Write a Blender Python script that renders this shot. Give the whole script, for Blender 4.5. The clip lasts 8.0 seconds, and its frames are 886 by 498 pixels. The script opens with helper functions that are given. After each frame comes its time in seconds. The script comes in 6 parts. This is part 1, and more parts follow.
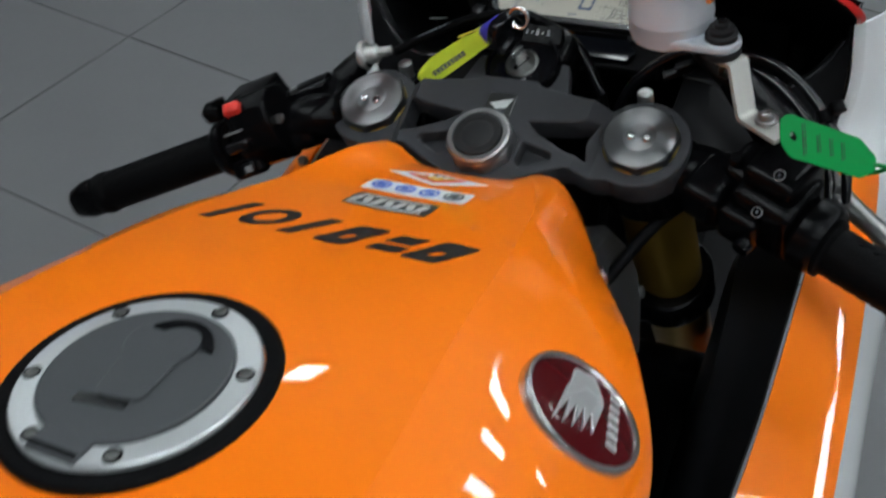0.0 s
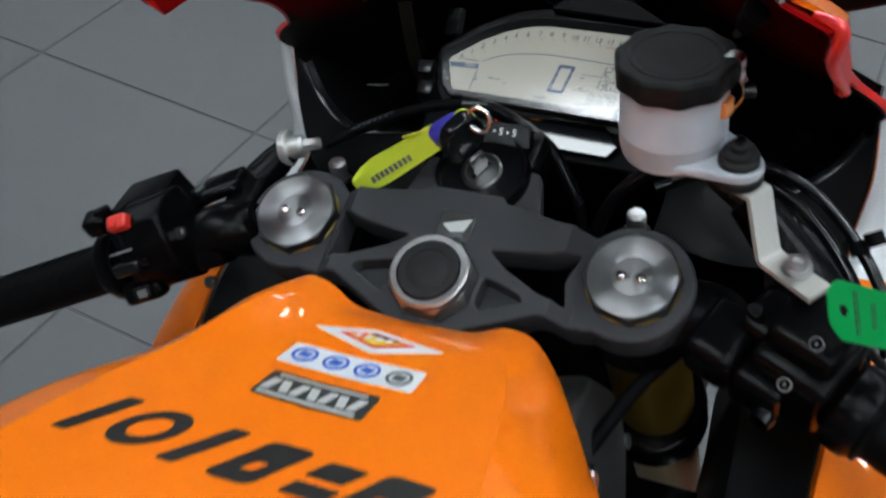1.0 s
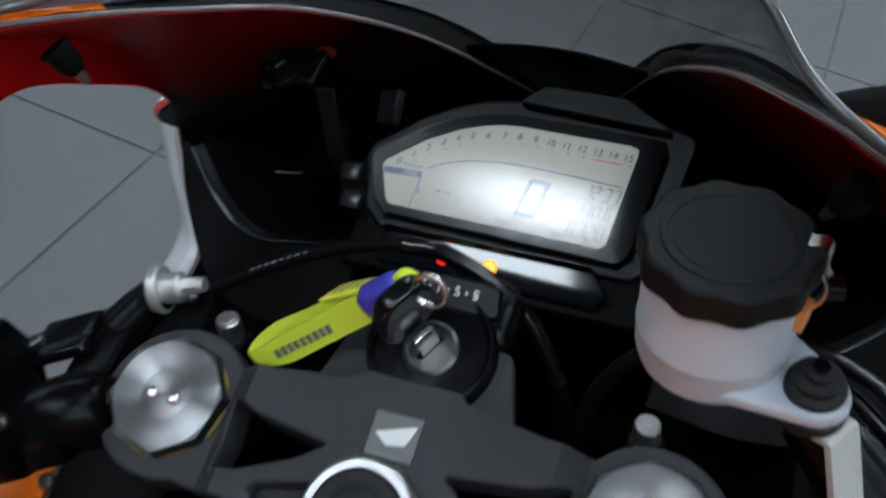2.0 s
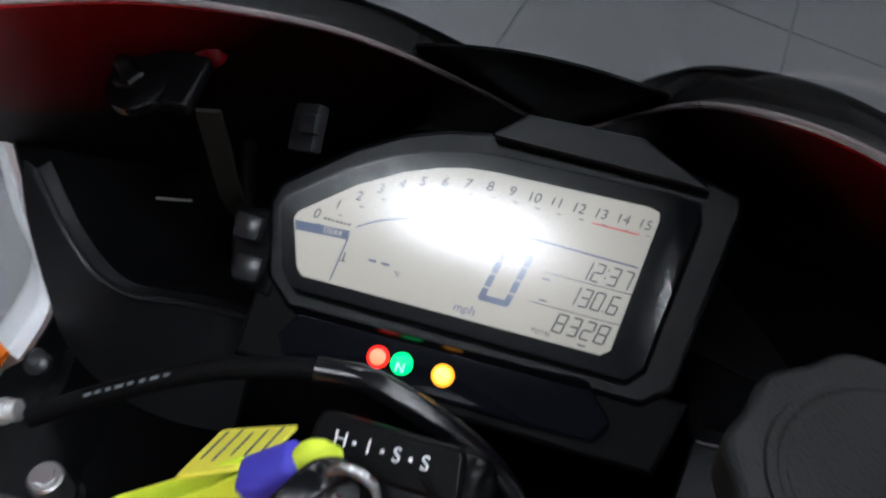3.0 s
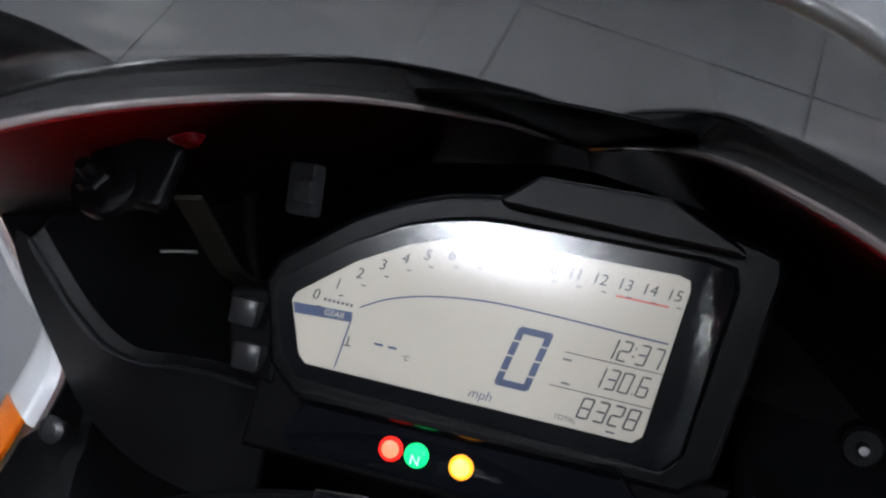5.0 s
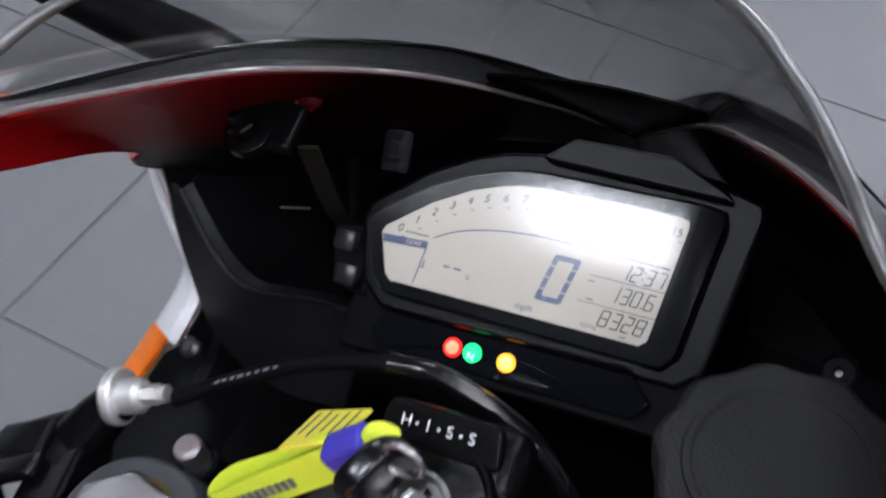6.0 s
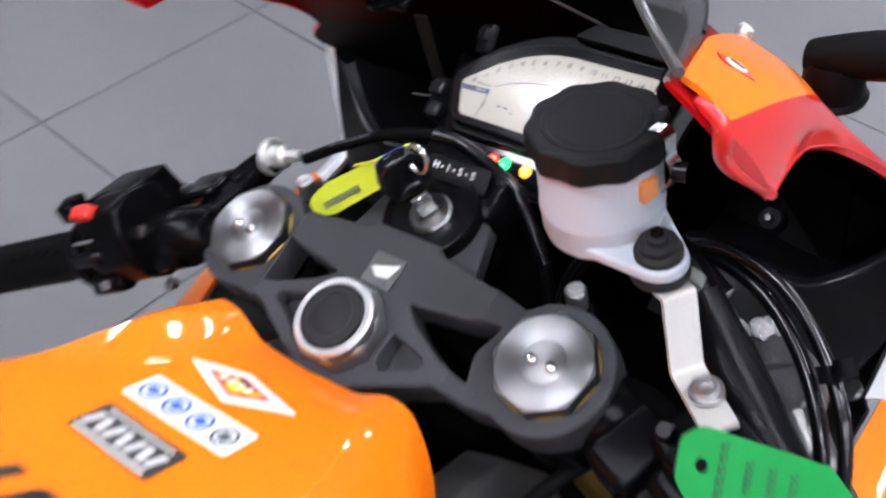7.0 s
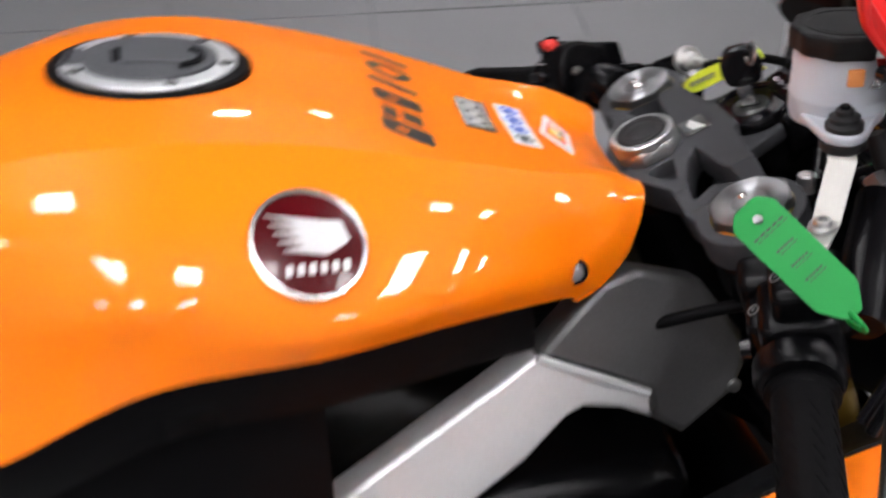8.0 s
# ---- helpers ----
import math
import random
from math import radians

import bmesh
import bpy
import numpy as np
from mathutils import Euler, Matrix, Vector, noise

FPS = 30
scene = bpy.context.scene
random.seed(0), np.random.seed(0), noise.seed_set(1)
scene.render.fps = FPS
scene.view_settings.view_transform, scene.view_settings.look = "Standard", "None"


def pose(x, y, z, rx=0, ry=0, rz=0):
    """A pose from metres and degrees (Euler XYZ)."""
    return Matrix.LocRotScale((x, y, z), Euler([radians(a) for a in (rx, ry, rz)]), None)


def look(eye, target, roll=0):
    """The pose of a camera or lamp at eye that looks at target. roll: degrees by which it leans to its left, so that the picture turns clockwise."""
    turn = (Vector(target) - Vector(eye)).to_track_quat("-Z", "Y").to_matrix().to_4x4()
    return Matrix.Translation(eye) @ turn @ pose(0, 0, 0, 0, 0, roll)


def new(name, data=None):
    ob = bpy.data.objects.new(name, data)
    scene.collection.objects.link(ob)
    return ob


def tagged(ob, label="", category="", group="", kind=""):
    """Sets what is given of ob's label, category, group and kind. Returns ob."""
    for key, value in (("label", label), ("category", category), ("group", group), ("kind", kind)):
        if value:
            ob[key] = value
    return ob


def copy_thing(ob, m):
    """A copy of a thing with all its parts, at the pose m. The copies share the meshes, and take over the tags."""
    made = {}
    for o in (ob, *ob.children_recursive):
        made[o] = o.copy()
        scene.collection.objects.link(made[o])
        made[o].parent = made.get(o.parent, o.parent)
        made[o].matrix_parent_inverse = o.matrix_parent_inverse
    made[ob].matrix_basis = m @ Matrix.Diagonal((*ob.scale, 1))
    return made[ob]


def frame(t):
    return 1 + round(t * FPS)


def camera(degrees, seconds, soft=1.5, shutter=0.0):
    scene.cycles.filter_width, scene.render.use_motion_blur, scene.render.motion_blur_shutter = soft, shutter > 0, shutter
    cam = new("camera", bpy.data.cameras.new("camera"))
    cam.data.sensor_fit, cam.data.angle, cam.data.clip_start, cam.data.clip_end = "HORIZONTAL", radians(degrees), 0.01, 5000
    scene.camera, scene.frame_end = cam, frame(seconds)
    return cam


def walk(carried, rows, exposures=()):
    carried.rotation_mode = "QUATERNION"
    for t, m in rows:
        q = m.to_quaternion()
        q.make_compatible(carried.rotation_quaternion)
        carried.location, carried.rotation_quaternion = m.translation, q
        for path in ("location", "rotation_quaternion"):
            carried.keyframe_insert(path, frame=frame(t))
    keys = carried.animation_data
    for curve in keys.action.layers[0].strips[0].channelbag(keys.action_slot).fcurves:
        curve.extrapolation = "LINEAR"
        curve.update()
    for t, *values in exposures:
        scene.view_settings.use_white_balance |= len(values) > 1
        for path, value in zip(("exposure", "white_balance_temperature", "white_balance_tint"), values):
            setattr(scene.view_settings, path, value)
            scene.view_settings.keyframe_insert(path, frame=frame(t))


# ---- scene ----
import colorsys
from functools import lru_cache

cam = camera(47.9, 8.0, soft=2.2, shutter=0.5)
# The motorcycle leans on its side stand; all its parts are given in its own upright frame.
LEAN = 10.4
BIKE = pose(0, 0, 0.075, 0, -LEAN, 0)
PATH = [
    (0, (0.2837, -0.5551, 1.2761), (-0.5495, 0.7781, 0.0398), -9.35),
    (0.5, (0.2463, -0.4860, 1.2705), (-0.5135, 0.8963, 0.0409), -8.62),
    (1, (0.2052, -0.3993, 1.2609), (-0.5194, 0.9711, -0.0028), -7.13),
    (1.5, (0.1561, -0.3096, 1.2453), (-0.5130, 1.0695, -0.0394), -4.99),
    (2, (0.1190, -0.2280, 1.2259), (-0.4458, 1.1910, -0.0655), -2.38),
    (2.2, (0.1038, -0.2009, 1.2154), (-0.4110, 1.2351, -0.0780), -0.76),
    (3.4, (0.0526, -0.0381, 1.1434), (-0.3534, 1.3240, -0.2636), 2.14),
    (3.5, (0.0495, -0.0310, 1.1384), (-0.3503, 1.3583, -0.2437), 2.40),
    (4, (0.0431, -0.0125, 1.1341), (-0.3529, 1.3576, -0.2680), 2.31),
    (4.2, (0.0428, -0.0102, 1.1355), (-0.3543, 1.3304, -0.2945), 1.91),
    (5.3, (0.0768, -0.0348, 1.1973), (-0.4669, 1.1940, -0.2840), -7.36),
    (5.5, (0.0863, -0.0514, 1.2025), (-0.4796, 1.1857, -0.2636), -7.44),
    (6, (0.1139, -0.0993, 1.2271), (-0.5931, 1.1136, -0.1972), -8.95),
    (6.5, (0.1913, -0.1736, 1.2419), (-0.6859, 1.0338, -0.0896), -10.38),
    (6.7, (0.2362, -0.2059, 1.2394), (-0.7273, 0.9682, -0.0617), -10.69),
    (7, (0.3149, -0.2568, 1.2395), (-0.7996, 0.8404, -0.0072), -9.88),
    (7.3, (0.3926, -0.2966, 1.2505), (-0.9069, 0.6596, 0.0686), -10.01),
    (7.5, (0.4483, -0.3191, 1.2341), (-0.9986, 0.4829, 0.1102), -7.66),
    (7.7, (0.5135, -0.3034, 1.2099), (-1.0797, 0.2624, 0.1414), -5.55),
    (8, (0.6275, -0.2691, 1.1916), (-1.0883, -0.0213, 0.1943), -2.14),
]
EXPOSURES = [
    (0.0, -0.25, 5900, 3), (1.0, -0.02, 5800, 3), (1.5, -0.20, 5500, 2), (2.2, 0.02, 5500, 5), (3.5, 0.62, 5950, 10), (4.2, 0.60, 5950, 10),
    (5.5, 0.44, 5800, 13), (6.5, 0.90, 5800, 16), (7.0, 0.92, 5950, 17), (7.5, 0.96, 6150, 15), (8.0, 0.62, 6350, 15),
]
walk(cam, [(t, BIKE @ look(eye, target, roll)) for t, eye, target, roll in PATH], EXPOSURES)

# ---- light ----
world = bpy.data.worlds.new("room_air")
world.use_nodes = True
world.node_tree.nodes["Background"].inputs[0].default_value = (0.5, 0.52, 0.55, 1)
world.node_tree.nodes["Background"].inputs[1].default_value = 0.02
scene.world = world
LAMP_POWER = 30.0


# ---- materials ----
def material(name, colour, rough=0.5, metal=0.0, coat=0.0, spec=0.5, grain=0.0, grain_size=400.0, stain=0.0, stain_size=9.0,
             bump=0.0, bump_size=600.0, stretch=(1, 1, 1), transmission=0.0, emit=None, power=0.0, coat_rough=0.03, rough_var=0.08, aniso=0.0):
    """A node material: colour varied by grain and by larger stains, roughness by stains, relief by a fine noise."""
    m = bpy.data.materials.new(name)
    m.use_nodes = True
    tree = m.node_tree
    n, l = tree.nodes, tree.links
    b = n["Principled BSDF"]
    b.inputs["Metallic"].default_value = metal
    b.inputs["Coat Weight"].default_value = coat
    b.inputs["Coat Roughness"].default_value = coat_rough
    b.inputs["Specular IOR Level"].default_value = spec
    b.inputs["Transmission Weight"].default_value = transmission
    b.inputs["Anisotropic"].default_value = aniso
    if emit:
        b.inputs["Emission Color"].default_value = (*emit, 1)
        b.inputs["Emission Strength"].default_value = power
    where = n.new("ShaderNodeTexCoord")
    scale = n.new("ShaderNodeMapping")
    scale.inputs["Scale"].default_value = stretch
    l.new(where.outputs["Object"], scale.inputs["Vector"])
    fine = n.new("ShaderNodeTexNoise")
    fine.inputs["Scale"].default_value = grain_size
    fine.inputs["Detail"].default_value = 3
    broad = n.new("ShaderNodeTexNoise")
    broad.inputs["Scale"].default_value = stain_size
    broad.inputs["Detail"].default_value = 6
    broad.inputs["Roughness"].default_value = 0.65
    for t in (fine, broad):
        l.new(scale.outputs["Vector"], t.inputs["Vector"])
    total = n.new("ShaderNodeMath")
    total.operation = "MULTIPLY_ADD"
    l.new(fine.outputs["Fac"], total.inputs[0])
    total.inputs[1].default_value = grain
    total.inputs[2].default_value = 1 - grain / 2 - stain / 2
    more = n.new("ShaderNodeMath")
    more.operation = "MULTIPLY_ADD"
    l.new(broad.outputs["Fac"], more.inputs[0])
    more.inputs[1].default_value = stain
    l.new(total.outputs[0], more.inputs[2])
    hue = n.new("ShaderNodeMix")
    hue.data_type, hue.blend_type = "RGBA", "MULTIPLY"
    hue.inputs["Factor"].default_value = 1
    hue.inputs["A"].default_value = (*colour, 1)
    l.new(more.outputs[0], hue.inputs["B"])
    l.new(hue.outputs["Result"], b.inputs["Base Color"])
    r = n.new("ShaderNodeMath")
    r.operation, r.use_clamp = "MULTIPLY_ADD", True
    l.new(broad.outputs["Fac"], r.inputs[0])
    r.inputs[1].default_value = rough_var
    r.inputs[2].default_value = rough - rough_var / 2
    l.new(r.outputs[0], b.inputs["Roughness"])
    if bump:
        tex = n.new("ShaderNodeTexNoise")
        tex.inputs["Scale"].default_value = bump_size
        tex.inputs["Detail"].default_value = 2
        l.new(scale.outputs["Vector"], tex.inputs["Vector"])
        relief = n.new("ShaderNodeBump")
        relief.inputs["Strength"].default_value = bump
        relief.inputs["Distance"].default_value = 0.001
        l.new(tex.outputs["Fac"], relief.inputs["Height"])
        l.new(relief.outputs["Normal"], b.inputs["Normal"])
    return m


ORANGE = material("orange_paint", (0.92, 0.192, 0.0010), 0.40, coat=0.8, spec=0.12, stain=0.05, grain=0.02, grain_size=1500)
RED = material("red_paint", (0.72, 0.012, 0.010), 0.3, coat=0.9, stain=0.06)
# red lining whose colour darkens along y, painting the nose's shade in
RED_SHADED = material("red_lining_with_shade", (0.17, 0.002, 0.003), 0.40, spec=0.05, stain=0.2)
nodes_, links_ = RED_SHADED.node_tree.nodes, RED_SHADED.node_tree.links
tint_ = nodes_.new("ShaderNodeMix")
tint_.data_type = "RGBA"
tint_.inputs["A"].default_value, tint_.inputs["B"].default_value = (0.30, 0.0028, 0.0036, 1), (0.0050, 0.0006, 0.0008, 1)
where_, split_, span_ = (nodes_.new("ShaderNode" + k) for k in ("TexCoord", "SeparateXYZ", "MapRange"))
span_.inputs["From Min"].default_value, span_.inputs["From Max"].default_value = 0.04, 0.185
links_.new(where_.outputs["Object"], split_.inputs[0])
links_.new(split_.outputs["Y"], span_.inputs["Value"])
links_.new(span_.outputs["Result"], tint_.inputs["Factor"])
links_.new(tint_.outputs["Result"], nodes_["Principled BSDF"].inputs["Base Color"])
WHITE = material("white_paint", (0.80, 0.82, 0.84), 0.3, coat=0.8, stain=0.05)
BLACK = material("black_plastic", (0.0028, 0.0028, 0.0032), 0.40, grain=0.3, stain=0.3, bump=0.25, bump_size=1800, spec=0.06)
GLOSS = material("black_gloss_plastic", (0.003, 0.003, 0.004), 0.20, stain=0.2, spec=0.42)
BEZEL = material("bezel_plastic", (0.0022, 0.0024, 0.0030), 0.25, spec=0.11, stain=0.2, bump=0.12, bump_size=2500)
RUBBER = material("black_rubber", (0.0034, 0.0034, 0.0038), 0.50, spec=0.05, grain=0.3, stain=0.4, bump=0.5, bump_size=900)
YOKE = material("anodised_grey", (0.041, 0.042, 0.046), 0.45, metal=0.0, spec=0.20, grain=0.25, grain_size=2600, stain=0.2, bump=0.35, bump_size=2600)
CAST = material("black_casting", (0.0024, 0.0024, 0.0029), 0.24, spec=0.11, grain=0.3, stain=0.4, bump=0.25, bump_size=700)
STEEL = material("bright_steel", (0.66, 0.66, 0.66), 0.24, metal=1.0, stain=0.25, grain=0.15, bump=0.1)
DARK_STEEL = material("worn_dark_steel", (0.16, 0.16, 0.155), 0.34, metal=1.0, stain=0.3, grain=0.2, bump=0.2)
NUT = material("machined_aluminium", (0.50, 0.50, 0.50), 0.36, metal=1.0, stain=0.2, grain=0.2, grain_size=1200, bump=0.1)
CAP_RIM = material("fork_cap_aluminium", (0.12, 0.122, 0.125), 0.32, metal=1.0, stain=0.2, grain=0.2, grain_size=1200, bump=0.1)
SATIN = material("satin_zinc_plating", (0.60, 0.60, 0.58), 0.42, metal=0.75, stain=0.25, grain=0.15, bump=0.1)
HEADCAST = material("grey_casting", (0.15, 0.15, 0.15), 0.40, metal=0.75, stain=0.4, grain=0.2, bump=0.4, bump_size=500)
MASTER = material("grey_cast_master_cylinder", (0.060, 0.060, 0.063), 0.42, spec=0.3, grain=0.3, stain=0.3, bump=0.4, bump_size=900)
LOCK = material("lock_plastic", (0.0026, 0.0026, 0.0030), 0.26, spec=0.12, stain=0.2, bump=0.1, bump_size=1500)
SPAR = material("frame_aluminium", (0.78, 0.785, 0.80), 0.42, metal=0.6, stain=0.25, grain=0.1, bump=0.15, bump_size=500)
SILVER = material("silver_lacquer", (0.55, 0.57, 0.58), 0.34, metal=0.55, stain=0.12, grain=0.1)
CHROME = material("chrome_plastic", (0.75, 0.75, 0.76), 0.10, metal=1.0, stain=0.15)
EMBLEM = material("emblem_silver", (0.82, 0.82, 0.83), 0.30, metal=0.75, stain=0.2, grain=0.1)
BRASS = material("bronze_ring", (0.35, 0.26, 0.07), 0.35, metal=0.8, stain=0.3)
GOLD = material("gold_fork_tube", (0.30, 0.19, 0.030), 0.35, metal=0.75, stain=0.2)
PALE = material("zinc_plate", (0.50, 0.50, 0.47), 0.45, metal=0.25, stain=0.18, grain=0.1)
DARK_CAP = material("lid_plastic", (0.050, 0.053, 0.058), 0.38, grain=0.15, stain=0.2, bump=0.2, bump_size=2000)
MOUNT = material("grey_rubber", (0.016, 0.016, 0.017), 0.5, spec=0.2, grain=0.2, stain=0.3, bump=0.3, bump_size=900)
LID = material("reservoir_lid_plastic", (0.0062, 0.0062, 0.0066), 0.50, spec=0.20, grain=0.3, stain=0.4, bump=0.4, bump_size=1200)
POT = material("translucent_reservoir", (0.47, 0.505, 0.55), 0.42, stain=0.1, spec=0.4)
FLUID = material("amber_reservoir_glass", (0.75, 0.28, 0.08), 0.25, stain=0.1)
LIME = material("lime_ribbon", (0.62, 0.75, 0.03), 0.65, grain=0.25, grain_size=2500, stain=0.15, bump=0.4, bump_size=3000)
BLUE = material("blue_binding", (0.05, 0.04, 0.42), 0.6, grain=0.2, stain=0.3, bump=0.4, bump_size=2500)
YELLOW = material("yellow_label_plastic", (0.72, 0.66, 0.06), 0.5, stain=0.1)
GREEN = material("green_tag_plastic", (0.006, 0.21, 0.040), 0.5, spec=0.2, stain=0.12, grain=0.06)
SYMBOL = material("worn_white_print", (0.17, 0.175, 0.18), 0.5, stain=0.4)
INK = material("black_print", (0.012, 0.012, 0.012), 0.4, stain=0.2)
FADED = material("grey_print", (0.10, 0.11, 0.12), 0.5, stain=0.3)
LABEL_WHITE = material("white_sticker", (0.78, 0.79, 0.80), 0.3, stain=0.08, coat=0.4)
LABEL_BLUE = material("blue_print", (0.05, 0.13, 0.55), 0.35, stain=0.2)
LABEL_RED = material("red_print", (0.70, 0.03, 0.03), 0.35, stain=0.1)
LABEL_YELLOW = material("yellow_print", (0.85, 0.60, 0.03), 0.35, stain=0.1)
LABEL_GREY = material("foil_sticker", (0.045, 0.048, 0.048), 0.35, metal=0.3, stain=0.35, grain=0.3, grain_size=900)
FOIL = material("foil_print", (0.72, 0.73, 0.72), 0.35, metal=0.4, stain=0.4, grain=0.3, grain_size=1300)
MAROON = material("maroon_enamel", (0.060, 0.0012, 0.003), 0.25, spec=0.15, coat=0.22, coat_rough=0.02, stain=0.2)
RED_BUTTON = material("red_button", (0.62, 0.03, 0.02), 0.45, stain=0.15)
LCD = material("lcd_glass", (0.385, 0.365, 0.31), 0.5, spec=0.2, stain=0.05, emit=(0.95, 0.88, 0.72), power=0.17, rough_var=0.02)
SEGMENT = material("lcd_segment", (0.07, 0.10, 0.19), 0.3, stain=0.1)
MARKING = material("lcd_marking", (0.05, 0.06, 0.07), 0.4, stain=0.1)
RED_ZONE = material("lcd_red_marking", (0.65, 0.12, 0.10), 0.4, stain=0.1)
SMOKE_DARK = material("warning_strip_lens", (0.0040, 0.0046, 0.0070), 0.07, spec=0.34, stain=0.1, rough_var=0.02)
LED_RED = material("red_lamp", (0.3, 0.01, 0.005), 0.3, spec=0.15, emit=(1.0, 0.012, 0.006), power=1.5)
LED_GREEN = material("green_lamp", (0.01, 0.2, 0.03), 0.3, spec=0.15, emit=(0.04, 1.0, 0.20), power=1.3)
LED_AMBER = material("amber_lamp", (0.3, 0.12, 0.005), 0.3, spec=0.15, emit=(1.0, 0.34, 0.012), power=1.6)
LAMP_CORE = material("amber_core_glow", (0.6, 0.5, 0.2), 0.3, emit=(1.0, 0.55, 0.05), power=1.4)
RED_CORE = material("red_core_glow", (0.6, 0.2, 0.1), 0.3, emit=(1.0, 0.13, 0.06), power=1.5)
LAMP_PALE = material("pale_green_symbol_glow", (0.4, 0.6, 0.5), 0.3, emit=(0.45, 1.0, 0.62), power=1.0)
BORDER = material("dark_display_border", (0.0022, 0.0026, 0.0040), 0.6, spec=0.02, stain=0.1)
COCKPIT = material("cockpit_plastic", (0.0062, 0.0064, 0.0073), 0.36, spec=0.19, grain=0.3, stain=0.3, bump=0.25, bump_size=1500)
PANEL_GREY = material("inner_panel_plastic", (0.0050, 0.0052, 0.0060), 0.40, spec=0.11, grain=0.3, stain=0.3, bump=0.3, bump_size=1500)
# blacker than the other plastics: the shade of deep hollows is in its colour
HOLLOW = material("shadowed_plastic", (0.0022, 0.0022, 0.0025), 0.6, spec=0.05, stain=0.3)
BUTTON = material("button_plastic", (0.014, 0.0145, 0.016), 0.26, spec=0.4, stain=0.15)
SEAT = material("seat_vinyl", (0.018, 0.018, 0.019), 0.6, grain=0.3, stain=0.3, bump=0.5, bump_size=500)
MIRROR = material("mirror_glass", (0.85, 0.86, 0.86), 0.03, metal=1.0, stain=0.03, rough_var=0.01)
TILE = material("floor_tile_ceramic", (0.128, 0.129, 0.133), 0.40, spec=0.24, stain=0.16, stain_size=3.5, grain=0.06, grain_size=120, bump=0.04, bump_size=200)
GROUT = material("floor_grout", (0.093, 0.095, 0.099), 0.8, stain=0.4, grain=0.3)
# greys of the unseen walls, set by the reflections they should give
DARK_WALL = material("unseen_dark_wall", (0.06, 0.06, 0.065), 0.6, stain=0.15, bump=0.1, bump_size=150)
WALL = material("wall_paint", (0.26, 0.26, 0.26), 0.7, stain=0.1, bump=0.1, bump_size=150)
PALE_WALL = material("unseen_pale_wall", (0.42, 0.42, 0.42), 0.7, stain=0.1, bump=0.1, bump_size=150)
CEILING = material("ceiling_paint", (0.20, 0.20, 0.205), 0.8, stain=0.06, bump=0.1, bump_size=150)
PANEL = material("lamp_diffuser", (0.9, 0.9, 0.9), 0.5, stain=0.0, emit=(1.0, 0.985, 0.96), power=LAMP_POWER)

def clear_sheet(name, tint, gloss_rough, face, edge, slant_power=4.0):
    """A clear sheet: what is behind it shows through, and it shines more at a slant."""
    m = bpy.data.materials.new(name)
    m.use_nodes = True
    t = m.node_tree
    t.nodes.remove(t.nodes["Principled BSDF"])
    see, gleam = t.nodes.new("ShaderNodeBsdfTransparent"), t.nodes.new("ShaderNodeBsdfGlossy")
    blend, slope, power, amount = (t.nodes.new("ShaderNode" + k) for k in ("MixShader", "LayerWeight", "Math", "Math"))
    see.inputs["Color"].default_value = (*tint, 1)
    gleam.inputs["Roughness"].default_value = gloss_rough
    slope.inputs["Blend"].default_value = 0.5
    power.operation, amount.operation = "POWER", "MULTIPLY_ADD"
    power.inputs[1].default_value = slant_power
    amount.inputs[1].default_value, amount.inputs[2].default_value = edge, face
    t.links.new(slope.outputs["Facing"], power.inputs[0])
    t.links.new(power.outputs[0], amount.inputs[0])
    t.links.new(amount.outputs[0], blend.inputs[0])
    t.links.new(see.outputs[0], blend.inputs[1])
    t.links.new(gleam.outputs[0], blend.inputs[2])
    t.links.new(blend.outputs[0], t.nodes["Material Output"].inputs["Surface"])
    return m


SCREEN = clear_sheet("smoked_acrylic", (0.63, 0.635, 0.625), 0.14, 0.040, 0.9, 2.4)
CLEAR = clear_sheet("clear_display_cover", (0.95, 0.95, 0.95), 0.165, 0.034, 0.5)
DUCT = material("grey_connector_plastic", (0.018, 0.0185, 0.020), 0.30, spec=0.45, stain=0.3, bump=0.1)
STAY = material("olive_grey_stay", (0.013, 0.0125, 0.010), 0.5, spec=0.15, stain=0.4)
EDGE_ACRYLIC = material("screen_edge_acrylic", (0.060, 0.060, 0.058), 0.30, coat=1.0, coat_rough=0.25, stain=0.1)
# pale base colour carries the highlight along the dark cowl edge
EDGE_GLEAM = material("cowl_edge_gleam", (0.20, 0.17, 0.17), 0.26, spec=0.6, coat=1.0, coat_rough=0.12, stain=0.15)
LIP = material("screen_foot_trim", (0.035, 0.035, 0.036), 0.22, coat=0.4, stain=0.2)


def turned_metal(name, colour):
    """Lathe-turned metal: bright spokes of light round the axis, from a tangent that runs round the part's own z axis."""
    m = material(name, colour, 0.42, metal=1.0, stain=0.0, grain=0.15, grain_size=900, aniso=0.9, rough_var=0.0)
    n, l = m.node_tree.nodes, m.node_tree.links
    tang = n.new("ShaderNodeTangent")
    tang.direction_type, tang.axis = "RADIAL", "Z"
    l.new(tang.outputs[0], n["Principled BSDF"].inputs["Tangent"])
    n["Principled BSDF"].inputs["Anisotropic Rotation"].default_value = 0.25
    return m


TURNED = turned_metal("turned_aluminium", (0.32, 0.324, 0.33))


